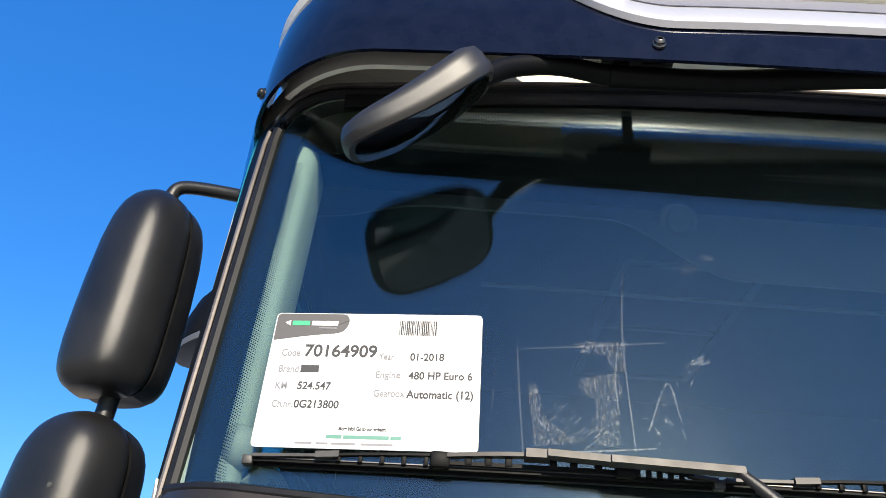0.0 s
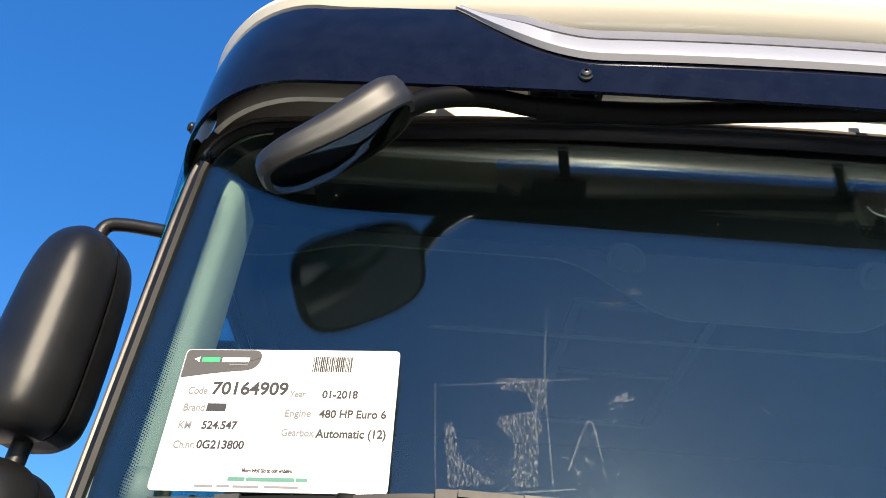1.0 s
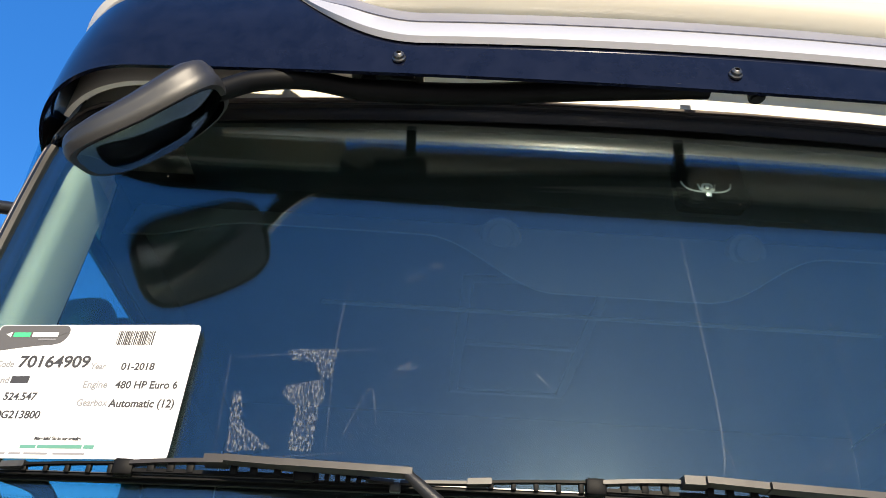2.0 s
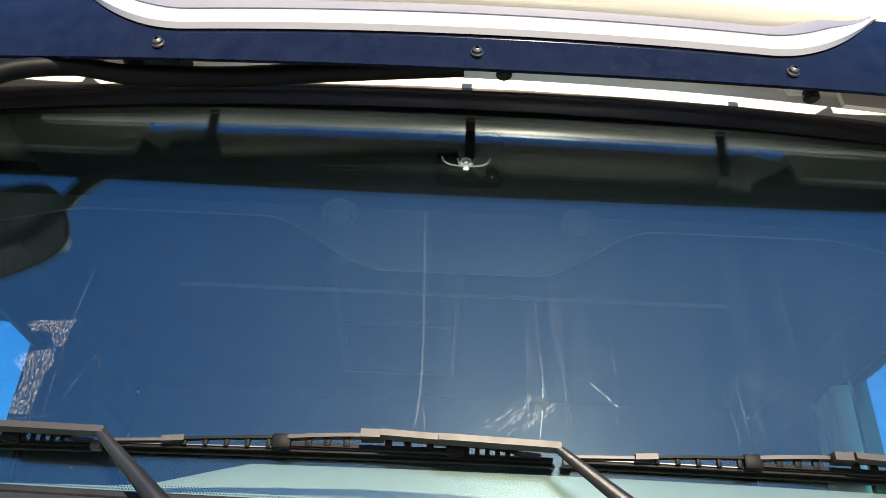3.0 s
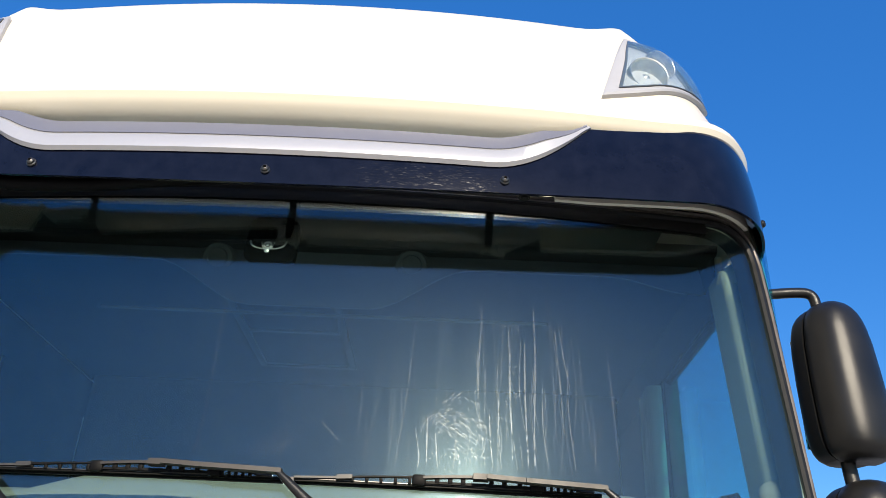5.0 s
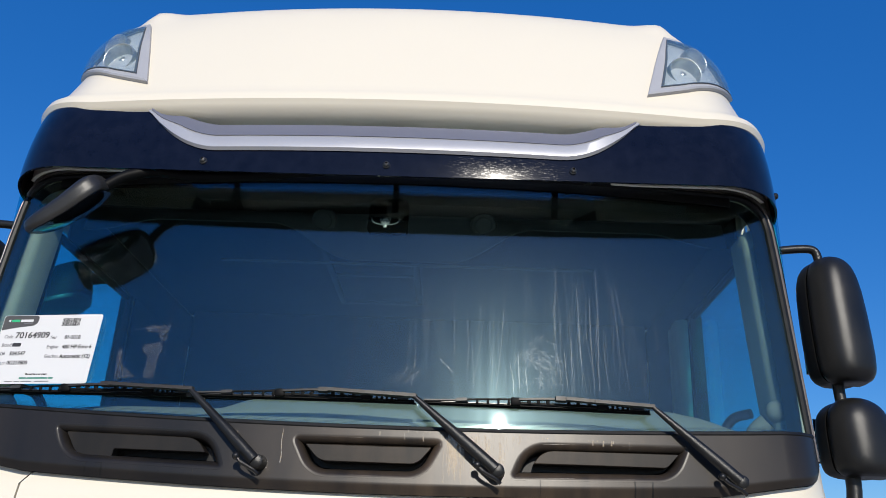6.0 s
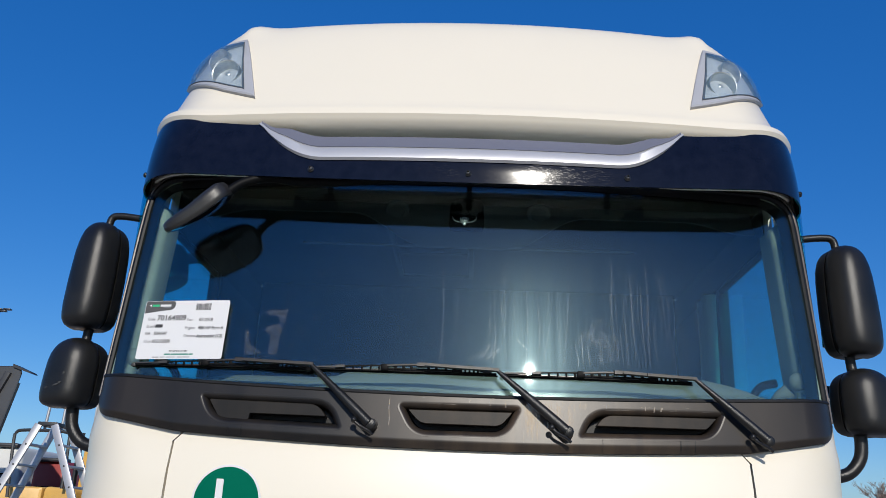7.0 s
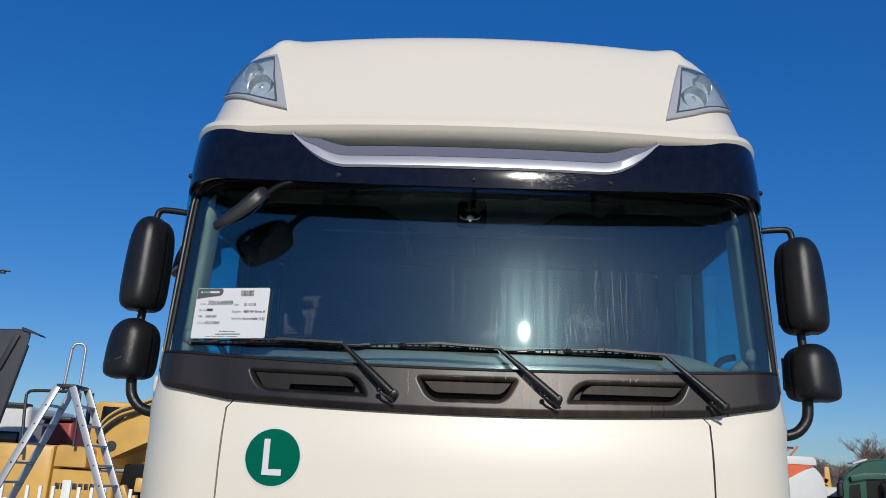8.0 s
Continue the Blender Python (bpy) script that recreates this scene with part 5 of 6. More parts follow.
# barcode
xx, rnd = 0.180, random.Random(3)
while xx < 0.233:
    w = rnd.choice((0.0009, 0.0013, 0.0020))
    bar(xx, CH - 0.035, w, 0.024, INK)
    xx += w + rnd.choice((0.0006, 0.0009, 0.0013))
for words, x, y, size, mat, bold, width in (
    ("Code", 0.018, 0.136, 0.0150, GREYINK, 0.0002, 0.026), ("70164909", 0.050, 0.136, 0.0265, INK, 0.0004, 0.102), ("Year", 0.155, 0.133, 0.0135, GREYINK, 0.0002, 0.022),
    ("01-2018", 0.199, 0.132, 0.0160, INK, 0.00025, 0.047), ("Brand", 0.018, 0.1105, 0.0150, GREYINK, 0.0002, 0.028), ("Engine", 0.154, 0.104, 0.0145, GREYINK, 0.0002, 0.034),
    ("480 HP Euro 6", 0.199, 0.103, 0.0160, INK, 0.00025, 0.087), ("KM", 0.018, 0.0845, 0.0150, GREYINK, 0.0002, 0.016), ("524.547", 0.0485, 0.0845, 0.0160, INK, 0.00025, 0.046),
    ("Gearbox", 0.154, 0.076, 0.0145, GREYINK, 0.0002, 0.042), ("Automatic (12)", 0.198, 0.0745, 0.0165, INK, 0.0003, 0.090), ("Ch.nr.", 0.018, 0.057, 0.0150, GREYINK, 0.0002, 0.028),
    ("0G213800", 0.048, 0.057, 0.0160, INK, 0.00025, 0.061), ("More info? Go to our website:", 0.1136, 0.0257, 0.0070, INK, 0.0002, 0.063)):
    write(words, x, y, size, mat, bold * (1.35 if mat is INK else 1.0), width)
bar(0.0486, 0.1105, 0.0255, 0.0112, INK)
for x, w in ((0.098, 0.021), (0.121, 0.060), (0.183, 0.014)):
    bar(x, 0.0140, w, 0.0050, WEBGREEN)
for x, w in ((0.058, 0.023), (0.086, 0.016), (0.106, 0.032), (0.145, 0.042)):
    bar(x, 0.0055, w, 0.0028, GREYINK)

# ---- marks on the windscreen ----
LOOSE = {}


def ribbon(points, width, mat, name, loose=False):
    """A thin dried trail that follows the glass; loose ones of a kind are gathered into one mesh."""
    pts = spline([(x, 0, z) for x, z in points], 6) if len(points) > 2 else [Vector((points[0][0], 0, points[0][1])).lerp(Vector((points[1][0], 0, points[1][1])), k / 10) for k in range(11)]
    bm = LOOSE.setdefault((name, mat.name), bmesh.new()) if loose else bmesh.new()
    rows_ = []
    for i, p in enumerate(pts):
        d = (pts[min(i + 1, len(pts) - 1)] - pts[max(i - 1, 0)]).normalized()
        side = Vector((d.z, 0, -d.x))
        w = width * 1.15 * (0.55 + 0.45 * math.sin(math.pi * min(1, (i + 0.5) / len(pts) * 1.1))) * SEED.uniform(0.7, 1.2) / 2
        a, b = p + side * w, p - side * w
        rows_.append((bm.verts.new(on_glass(a.x, a.z, 0.0012)), bm.verts.new(on_glass(b.x, b.z, 0.0012))))
    for (a, b), (c, d) in zip(rows_, rows_[1:]):
        bm.faces.new((a, b, d, c))
    return None if loose else part(name, bm, mat, windscreen)


def patch(points, mat, name):
    """A flat film with a ragged edge on the glass."""
    loop = []
    for p in dense(rounded_loop(points, [0.006] * len(points), 3), 0.004):
        loop.append(on_glass(p.x + SEED.uniform(-0.0015, 0.0015), p.y + SEED.uniform(-0.0015, 0.0015), 0.0016))
    bm = bmesh.new()
    bm.faces.new([bm.verts.new(p) for p in loop])
    bmesh.ops.triangulate(bm, faces=bm.faces)
    return part(name, bm, mat, windscreen)


for pts in (
    [(-0.657, 2.357), (-0.584, 2.361), (-0.590, 2.312), (-0.608, 2.318), (-0.616, 2.339), (-0.645, 2.337)],
    [(-0.654, 2.300), (-0.599, 2.311), (-0.595, 2.280), (-0.602, 2.274), (-0.602, 2.205), (-0.634, 2.205), (-0.631, 2.270), (-0.651, 2.281)],
    [(-0.722, 2.286), (-0.711, 2.294), (-0.697, 2.239), (-0.654, 2.207), (-0.712, 2.200)],
):
    patch(pts, RESIDUE, "glue_residue")
for pts in ([(-0.734, 2.342), (-0.63, 2.352), (-0.531, 2.363)], [(-0.736, 2.346), (-0.732, 2.27), (-0.727, 2.19)], [(-0.583, 2.48), (-0.590, 2.36), (-0.584, 2.20)], [(-0.72, 2.190), (-0.64, 2.197), (-0.557, 2.206)], [(-0.565, 2.23), (-0.535, 2.30), (-0.522, 2.245)], [(-0.598, 2.35), (-0.604, 2.30), (-0.601, 2.25)]):
    ribbon(pts, 0.0024, TRAIL, "glue_line")
bm = bmesh.new()
for k in range(120):
    x = SEED.choice((SEED.uniform(0.12, 0.46), SEED.uniform(-0.35, 0.85), SEED.gauss(0.222, 0.010), SEED.uniform(0.20, 0.40)))
    z1 = 2.082 - SEED.uniform(0, 0.03)
    z0 = z1 - SEED.uniform(0.015, 0.10)
    w = SEED.uniform(0.0006, 0.0022)
    if any(inside(Vector((x, z)), grown(o, 0.022)) for o in openings for z in (z0, z1, (z0 + z1) / 2)):
        z0 = max(z0, 2.074)
    add_grid(bm, lambda u, z: (x + w * u + 0.002 * math.sin(z * 70 + x * 30), cowl_skin(x, z) - 0.0007, z), (-1, 1), span(z0, z1, 6))
for k in range(26):
    x = SEED.gauss(0.224, 0.013) if k < 18 else SEED.uniform(0.27, 0.36)
    z1, w = SEED.uniform(2.03, 2.08), SEED.uniform(0.0006, 0.0014)
    z0 = max(1.948, z1 - SEED.uniform(0.04, 0.11))
    add_grid(bm, lambda u, z: (x + w * u + 0.0015 * math.sin(z * 55 + x * 40), cowl_skin(x, z) - 0.0008, z), (-1, 1), span(z0, z1, 6))
tagged(part("run_mark_film", bm, COWLSTREAK, cowl, "pale dried run marks"), kind="stuff")
for pts, w, mat in (
    ([(-0.074, 2.59), (-0.066, 2.335), (-0.068, 2.235), (-0.074, 2.20)], 0.0026, TRAIL), ([(-0.066, 2.238), (-0.060, 2.225), (-0.058, 2.20)], 0.0014, TRAIL),
    ([(0.200, 2.586), (0.209, 2.42), (0.212, 2.28), (0.205, 2.205)], 0.0020, FAINT), ([(0.245, 2.413), (0.250, 2.31), (0.247, 2.22)], 0.0018, FAINT),
    ([(0.356, 2.65), (0.348, 2.466), (0.341, 2.342), (0.327, 2.20)], 0.0020, FAINT), ([(0.107, 2.323), (0.105, 2.25), (0.099, 2.195)], 0.0018, STREAK),
    ([(0.496, 2.57), (0.490, 2.378), (0.506, 2.21)], 0.0024, FAINT), ([(0.555, 2.515), (0.557, 2.409), (0.561, 2.225)], 0.0024, STREAK),
    ([(0.590, 2.488), (0.589, 2.355), (0.593, 2.21)], 0.0034, STREAK), ([(0.611, 2.577), (0.612, 2.431), (0.607, 2.30), (0.606, 2.215)], 0.0030, STREAK),
    ([(0.664, 2.551), (0.676, 2.444), (0.689, 2.369)], 0.0020, STREAK), ([(0.657, 2.53), (0.664, 2.396), (0.668, 2.285)], 0.0026, STREAK),
    ([(0.772, 2.45), (0.775, 2.328), (0.776, 2.236)], 0.0022, STREAK), ([(0.364, 2.279), (0.374, 2.225), (0.373, 2.20)], 0.0022, STREAK),
    ([(0.387, 2.308), (0.390, 2.20)], 0.0022, STREAK), ([(0.405, 2.272), (0.412, 2.20)], 0.0018, STREAK), ([(0.284, 2.34), (0.266, 2.221)], 0.0018, FAINT),
    ([(0.70, 2.64), (0.712, 2.40), (0.725, 2.25)], 0.0016, FAINT), ([(0.81, 2.50), (0.835, 2.36), (0.86, 2.23)], 0.0018, FAINT),
    ([(-0.765, 2.33), (-0.768, 2.26), (-0.772, 2.20)], 0.0016, FAINT), ([(0.640, 2.66), (0.648, 2.48), (0.650, 2.30)], 0.0018, FAINT),
):
    ribbon(pts, w, mat, "water_streak")
for k in range(110):
    x = SEED.choice((SEED.uniform(-0.02, 0.98), SEED.gauss(0.62, 0.13)))
    z0 = SEED.uniform(2.26, 2.60)
    z1 = max(2.20, z0 - SEED.uniform(0.05, 0.28))
    ribbon([(x, z0), (x + SEED.uniform(-0.006, 0.008), (z0 + z1) / 2), (x + SEED.uniform(-0.01, 0.014), z1)], SEED.uniform(0.0006, 0.0016), FAINT, "streak_film", True)
for k in range(80):
    q = SEED.uniform(0, 1) ** 0.7
    x, z = 0.085 + 0.085 * q + SEED.uniform(-0.035, 0.035), 2.56 - 0.28 * q + SEED.uniform(-0.02, 0.02)
    n = SEED.uniform(0.008, 0.026)
    ribbon([(x, z), (x + n, z + n * 0.30)], SEED.uniform(0.0004, 0.0013), FAINT, "wipe_film", True)
for k in range(12):
    x = 0.50 + 0.02 * k + SEED.uniform(-0.012, 0.012)
    z0 = SEED.uniform(2.30, 2.62)
    z1 = max(2.205, z0 - SEED.uniform(0.10, 0.34))
    ribbon([(x, z0), (x + SEED.uniform(-0.006, 0.010), (z0 + z1) / 2), (x + SEED.uniform(-0.01, 0.02), z1)], SEED.uniform(0.001, 0.0022), STREAK, "streak_film", True)
for k in range(70):
    q = SEED.uniform(0, 1)
    x, z = 0.030 + 0.075 * q + SEED.uniform(-0.02, 0.02), 2.208 + 0.030 * q + SEED.uniform(-0.016, 0.022)
    n = SEED.uniform(0.006, 0.022)
    ribbon([(x, z), (x + n * 0.72, z + n * 0.62)], SEED.uniform(0.0004, 0.0012), SCRATCH, "wipe_film", True)
for x, z, n in ((0.076, 2.207, 0.045), (0.084, 2.212, 0.040), (0.095, 2.215, 0.030)):
    ribbon([(x, z), (x + n * 0.5, z + n * 0.52), (x + n, z + n * 0.93)], 0.0022, SCRATCH, "wipe_mark")
for k in range(70):
    r, a0 = 0.012 + 0.062 * SEED.random() ** 0.7, SEED.uniform(-0.6, 2.4)
    cx, cz = 0.445 + SEED.uniform(-0.012, 0.012), 2.262 + SEED.uniform(-0.012, 0.012)
    da = SEED.uniform(0.25, 0.9)
    ribbon([(cx + r * math.cos(a0 + da * q), cz + r * math.sin(a0 + da * q)) for q in (0, 0.5, 1)], SEED.uniform(0.0005, 0.0014), SEED.choice((FAINT, FAINT, FAINT, STREAK)), "wipe_film", True)
for k in range(90):
    x, z = SEED.gauss(0.455, 0.030), SEED.gauss(2.225, 0.016)
    n, t = SEED.uniform(0.002, 0.010), SEED.uniform(0, 3.1)
    ribbon([(x, z), (x + n * math.cos(t), z + n * math.sin(t))], SEED.uniform(0.0005, 0.0018), SEED.choice((FAINT, STREAK)), "wipe_film", True)
ribbon([(0.196, 2.266), (0.204, 2.252), (0.222, 2.244)], 0.0026, STREAK, "wipe_mark")
for k in range(16):
    x, z = SEED.uniform(-0.512, -0.488), SEED.uniform(2.318, 2.336)
    ribbon([(x, z), (x + 0.008, z + 0.0015)], SEED.uniform(0.001, 0.0026), SCRATCH, "wipe_film", True)
for k in range(70):
    q = SEED.uniform(0, 1)
    x, z = -0.70 + 0.07 * q + SEED.uniform(-0.02, 0.02), 2.255 - 0.05 * q + SEED.uniform(-0.02, 0.02)
    n = SEED.uniform(0.006, 0.018)
    ribbon([(x, z), (x + n * 0.7, z + n * 0.7)], SEED.uniform(0.0004, 0.0012), FAINT, "wipe_film", True)
for k in range(40):
    x, z = SEED.uniform(-0.56, -0.50), SEED.uniform(2.20, 2.30)
    n, t = SEED.uniform(0.006, 0.020), SEED.uniform(0, 3.1)
    ribbon([(x, z), (x + n * math.cos(t), z + n * math.sin(t))], SEED.uniform(0.0005, 0.0014), FAINT, "wipe_film", True)
for k in range(24):
    x, z = SEED.uniform(0.415, 0.450), SEED.uniform(2.315, 2.360)
    n = SEED.uniform(0.006, 0.018)
    ribbon([(x, z), (x + n * 0.75, z + n * 0.66)], SEED.uniform(0.0008, 0.0022), SCRATCH, "wipe_film", True)
for k in range(120):
    x, z = SEED.gauss(0.448, 0.026), SEED.gauss(2.285, 0.022)
    n = SEED.uniform(0.004, 0.020)
    ribbon([(x, z), (x + n * 0.8, z - n * 0.55)], SEED.uniform(0.0005, 0.0020), SMUDGE, "wipe_film", True)
for k in range(90):
    z = SEED.uniform(2.30, 2.53)
    x = 0.553 + 0.03 * (2.45 - z) + SEED.gauss(0, 0.010)
    n, t = SEED.uniform(0.003, 0.012), SEED.uniform(-0.8, 0.8)
    ribbon([(x, z), (x + n * math.cos(t), z + n * math.sin(t))], SEED.uniform(0.0006, 0.0018), SMUDGE, "wipe_film", True)
ribbon([(-0.312, 2.338), (-0.288, 2.310)], 0.0014, STREAK, "wipe_mark")
ribbon([(0.174, 2.284), (0.190, 2.268), (0.209, 2.250)], 0.0022, STREAK, "wipe_mark")
bm = bmesh.new()
for k in range(240):
    x, z = SEED.uniform(-1.08, 1.08), SEED.uniform(2.12, 2.80)
    r = 0.0004 + 0.0011 * SEED.random() ** 3
    bm.faces.new([bm.verts.new(on_glass(x + r * math.cos(a * math.tau / 6), z + r * SEED.uniform(0.7, 1.5) * math.sin(a * math.tau / 6), 0.0011)) for a in range(6)])
tagged(part("dust_specks", bm, SPECK, windscreen, "pale dust specks on the glass", smooth=False), kind="stuff")
for cx, cz, w, hh in ((-0.488, 2.491, 0.016, 0.018), (-0.459, 2.513, 0.013, 0.013), (-0.490, 2.336, 0.012, 0.008)):
    for k in range(26):
        x, z = SEED.gauss(cx, w * 0.45), SEED.gauss(cz, hh * 0.45)
        n = SEED.uniform(0.003, 0.009)
        ribbon([(x, z), (x + n, z + n * 0.2)], SEED.uniform(0.0008, 0.0020), SMUDGE, "smudge_film", True)
for (name, mat), bm in LOOSE.items():
    tagged(part(name, bm, bpy.data.materials[mat], windscreen), kind="stuff")

# ---- round green disc on the front flap ----
disc = thing("round_sticker", "round green sticker with a white letter on the front flap", "sticker")


def on_front(x, z, off):
    return Vector((x, front_y(x, z) - 0.004 - off, z))


for r, off, mat, nm in ((0.108, 0.002, WHITE, "rim"), (0.101, 0.0035, GREEN, "disc_face")):
    bm = bmesh.new()
    c = (-0.698, 1.742)
    rings = [[on_front(c[0] + r * f * math.cos(a * math.tau / 48), c[1] + r * f * math.sin(a * math.tau / 48), off) for a in range(48)] for f in (1.0, 0.66, 0.33, 0.02)]
    add_loft(bm, [[p + Vector((0, 0.002, 0)) for p in rings[0]]] + rings, caps=True)
    part(nm, bm, mat, disc)
bm = bmesh.new()
for cx, cz, w, h in ((-0.7215, 1.742, 0.022, 0.128), (-0.689, 1.689, 0.087, 0.022)):
    add_box(bm, on_front(cx, cz, 0.0045), (w, 0.002, h))
part("letter", bm, WHITE, disc, "white capital letter L", smooth=False)

# ---- yard behind ----
def step_ladder():
    lad = thing("step_ladder", "aluminium double step ladder with a hand rail", "ladder", at=(-5.19, 8.0, 0))
    top, base = 2.80, 1.25
    for s in (-1, 1):
        for d in (-0.22, 0.22):
            bm = bmesh.new()
            lean = d * 1.35
            a, b = Vector((-5.19 + s * (1.32 if s > 0 else 1.25), 8 + lean, 0.0)), Vector((-5.19 + s * 0.10, 8 + d, top))
            way = (b - a).normalized()
            across = Vector((0, 1, 0)).cross(way).normalized()
            back = way.cross(across)
            add_box(bm, (a + b) / 2, (0.095, 0.03, (b - a).length), 0.006, Matrix((across, back, way)).transposed())
            part("stile", bm, ALU, lad)
            for k in range(1, 11):
                q = a.lerp(b, k / 11)
                bm = bmesh.new()
                add_box(bm, q, (0.022, 0.040, 0.022), 0.005)
                part("rivet", bm, DARKMETAL, lad)
        for k in range(1, 11):
            t = k / 11
            x = -5.19 + s * ((1.32 if s > 0 else 1.25) * (1 - t) + 0.10 * t)
            w = 0.22 * (1.35 - 0.35 * t)
            bm = bmesh.new()
            add_box(bm, (x, 8, top * t), (0.09, 2 * w, 0.028), 0.005)
            part("tread", bm, ALU, lad)
    bm = bmesh.new()
    add_box(bm, (-5.19, 8, top + 0.01), (0.24, 0.44, 0.05), 0.008)
    part("platform", bm, DARKMETAL, lad)
    bm = bmesh.new()
    add_tube(bm, spline([(-5.30, 7.96, 2.75), (-5.27, 7.96, 3.26), (-5.255, 7.96, 3.36), (-5.22, 7.97, 3.41), (-5.14, 7.99, 3.41), (-5.105, 8.0, 3.36), (-5.095, 8.0, 3.26), (-5.10, 8.0, 2.75)], 6), 0.019, 10)
    part("hand_rail", bm, ALU, lad)
    under(lad, 0.965)


step_ladder()


def plate(poly, radii, y, push, ease=0.02):
    """An upright slab with rounded corners and a softened front edge, drawn in x and z at depth y."""
    bm = bmesh.new()
    lp = rounded_loop(poly, radii, 5)
    n = len(poly)
    c = Vector((sum(p[0] for p in poly) / n, sum(p[1] for p in poly) / n))
    loops = []
    for k, f in ((ease * 2, 0.0), (ease * 0.6, 0.012), (0.0, 0.05), (0.0, 1.0)):
        loops.append([Vector((p.x + (c.x - p.x) * k, y, p.y + (c.y - p.y) * k)) + push * f for p in lp])
    return add_loft(bm, loops)


def excavator():
    ex = thing("excavator", "yellow tracked excavator with its arm folded", "excavator", at=(-8.4, 15.5, 0))
    y = 14.2
    deep = Vector((0, 2.2, 0))
    part("counterweight", plate([(-11.3, 0.95), (-8.29, 0.95), (-8.27, 2.12), (-11.3, 2.16)], [0.2, 0.03, 0.05, 0.3], y, deep), YELLOW, ex)
    part("side_panel", plate([(-8.25, 0.95), (-6.95, 0.95), (-6.95, 1.62), (-8.25, 1.66)], [0.03] * 4, y, Vector((0, 1.9, 0))), YELLOW, ex)
    part("engine_cover", plate([(-8.24, 1.69), (-7.56, 1.68), (-7.58, 2.10), (-8.22, 2.14)], [0.03, 0.05, 0.10, 0.10], y - 0.03, Vector((0, 1.6, 0)), 0.05), YELLOW, ex)
    for k in range(2):
        bm = bmesh.new()
        add_box(bm, (-9.6 - 1.1 * k, y - 0.004, 1.52), (0.02, 0.012, 1.1), 0.003)
        part("panel_gap", bm, DARKMETAL, ex)
    for k, w in enumerate((0.085, 0.095, 0.105, 0.09, 0.08, 0.08, 0.09)):
        bm = bmesh.new()
        add_box(bm, (-8.09 + 0.118 * k, y - 0.01, 1.325), (w, 0.02, 0.115), 0.003)
        part("print_bar", bm, DARKMETAL, ex)
    cab = part("cabin", plate([(-7.81, 1.7), (-6.45, 1.7), (-6.45, 3.06), (-7.78, 3.07)], [0.02, 0.02, 0.12, 0.14], y + 0.45, Vector((0, 1.3, 0))), YELLOW, ex)
    part("cabin_window", plate([(-7.62, 2.2), (-6.6, 2.2), (-6.6, 2.93), (-7.58, 2.97)], [0.04] * 4, y + 0.43, Vector((0, 0.05, 0))), GLOSS_BLACK, cab, "dark cabin window")
    bm = bmesh.new()
    add_box(bm, (-7.06, y + 0.41, 2.58), (0.05, 0.05, 0.8), 0.008)
    part("window_bar", bm, YELLOW, cab)
    bm = bmesh.new()
    add_tube(bm, [(-7.95, y + 0.6, 2.1), (-7.95, y + 0.6, 3.10), (-7.95, y + 0.6, 3.24)], [0.05, 0.05, 0.065], 12)
    part("exhaust", bm, DARKMETAL, ex, "short dark exhaust stack")
    boom = part("boom", plate([(-7.05, 1.88), (-6.40, 2.20), (-5.5, 2.55), (-4.6, 2.45), (-3.9, 1.85), (-3.6, 2.2), (-4.5, 3.15), (-5.6, 3.35), (-6.42, 2.98), (-6.80, 2.74), (-7.24, 2.36)], [0.05] * 11, y - 0.2, Vector((0, 0.55, 0)), 0.012), YELLOW, ex)
    bm = bmesh.new()
    add_tube(bm, [(-7.02, y - 0.24, 2.14), (-7.02, y + 0.4, 2.14)], 0.10, 16)
    part("boom_pin", bm, DARKMETAL, boom)
    for k in range(4):
        bm = bmesh.new()
        add_tube(bm, spline([(-7.30 + 0.03 * k, y - 0.3, 2.30 - 0.05 * k), (-7.20, y - 0.34, 2.62 - 0.07 * k), (-6.90, y - 0.34, 2.86 - 0.06 * k), (-6.45, y - 0.32, 3.02 - 0.05 * k), (-5.6, y - 0.3, 3.40 - 0.05 * k)]), 0.026, 8)
        part("hose", bm, YELLOW if k in (0, 2) else DARKMETAL, ex)
    part("boom_foot", plate([(-7.0, 0.95), (-5.6, 0.95), (-5.6, 1.9), (-6.9, 1.8)], [0.05] * 4, y + 0.3, Vector((0, 0.8, 0))), RUBBER, ex)
    for x, z, w in ((-6.75, 1.22, 0.34), (-6.45, 1.40, 0.28), (-6.55, 1.05, 0.30)):
        bm = bmesh.new()
        add_box(bm, (x, y + 0.1, z), (w, 0.2, 0.16), 0.03, Matrix.Rotation(radians(x * 97), 3, "Y"))
        part("link", bm, YELLOW, ex)
    bm = bmesh.new()
    add_box(bm, (-7.9, y + 0.7, 0.85), (2.0, 2.0, 0.3), 0.05)
    part("undercarriage", bm, RUBBER, ex)
    for d in (-0.2, 1.9):
        bm = bmesh.new()
        add_box(bm, (-8.4, y + d, 0.42), (4.6, 0.6, 0.84), 0.3, seg=4)
        part("track", bm, RUBBER, ex)
    bm = bmesh.new()
    add_tube(bm, spline([(-8.84, y - 0.2, 1.9), (-8.93, y - 0.2, 2.95), (-8.90, y - 0.2, 3.14), (-8.78, y - 0.2, 3.18), (-8.40, y - 0.2, 3.19), (-7.9, y - 0.2, 3.17), (-7.82, y - 0.2, 3.0), (-7.80, y - 0.2, 2.1)], 6), 0.032, 8)
    part("guard_rail", bm, DARKMETAL, ex)
    under(ex)


excavator()


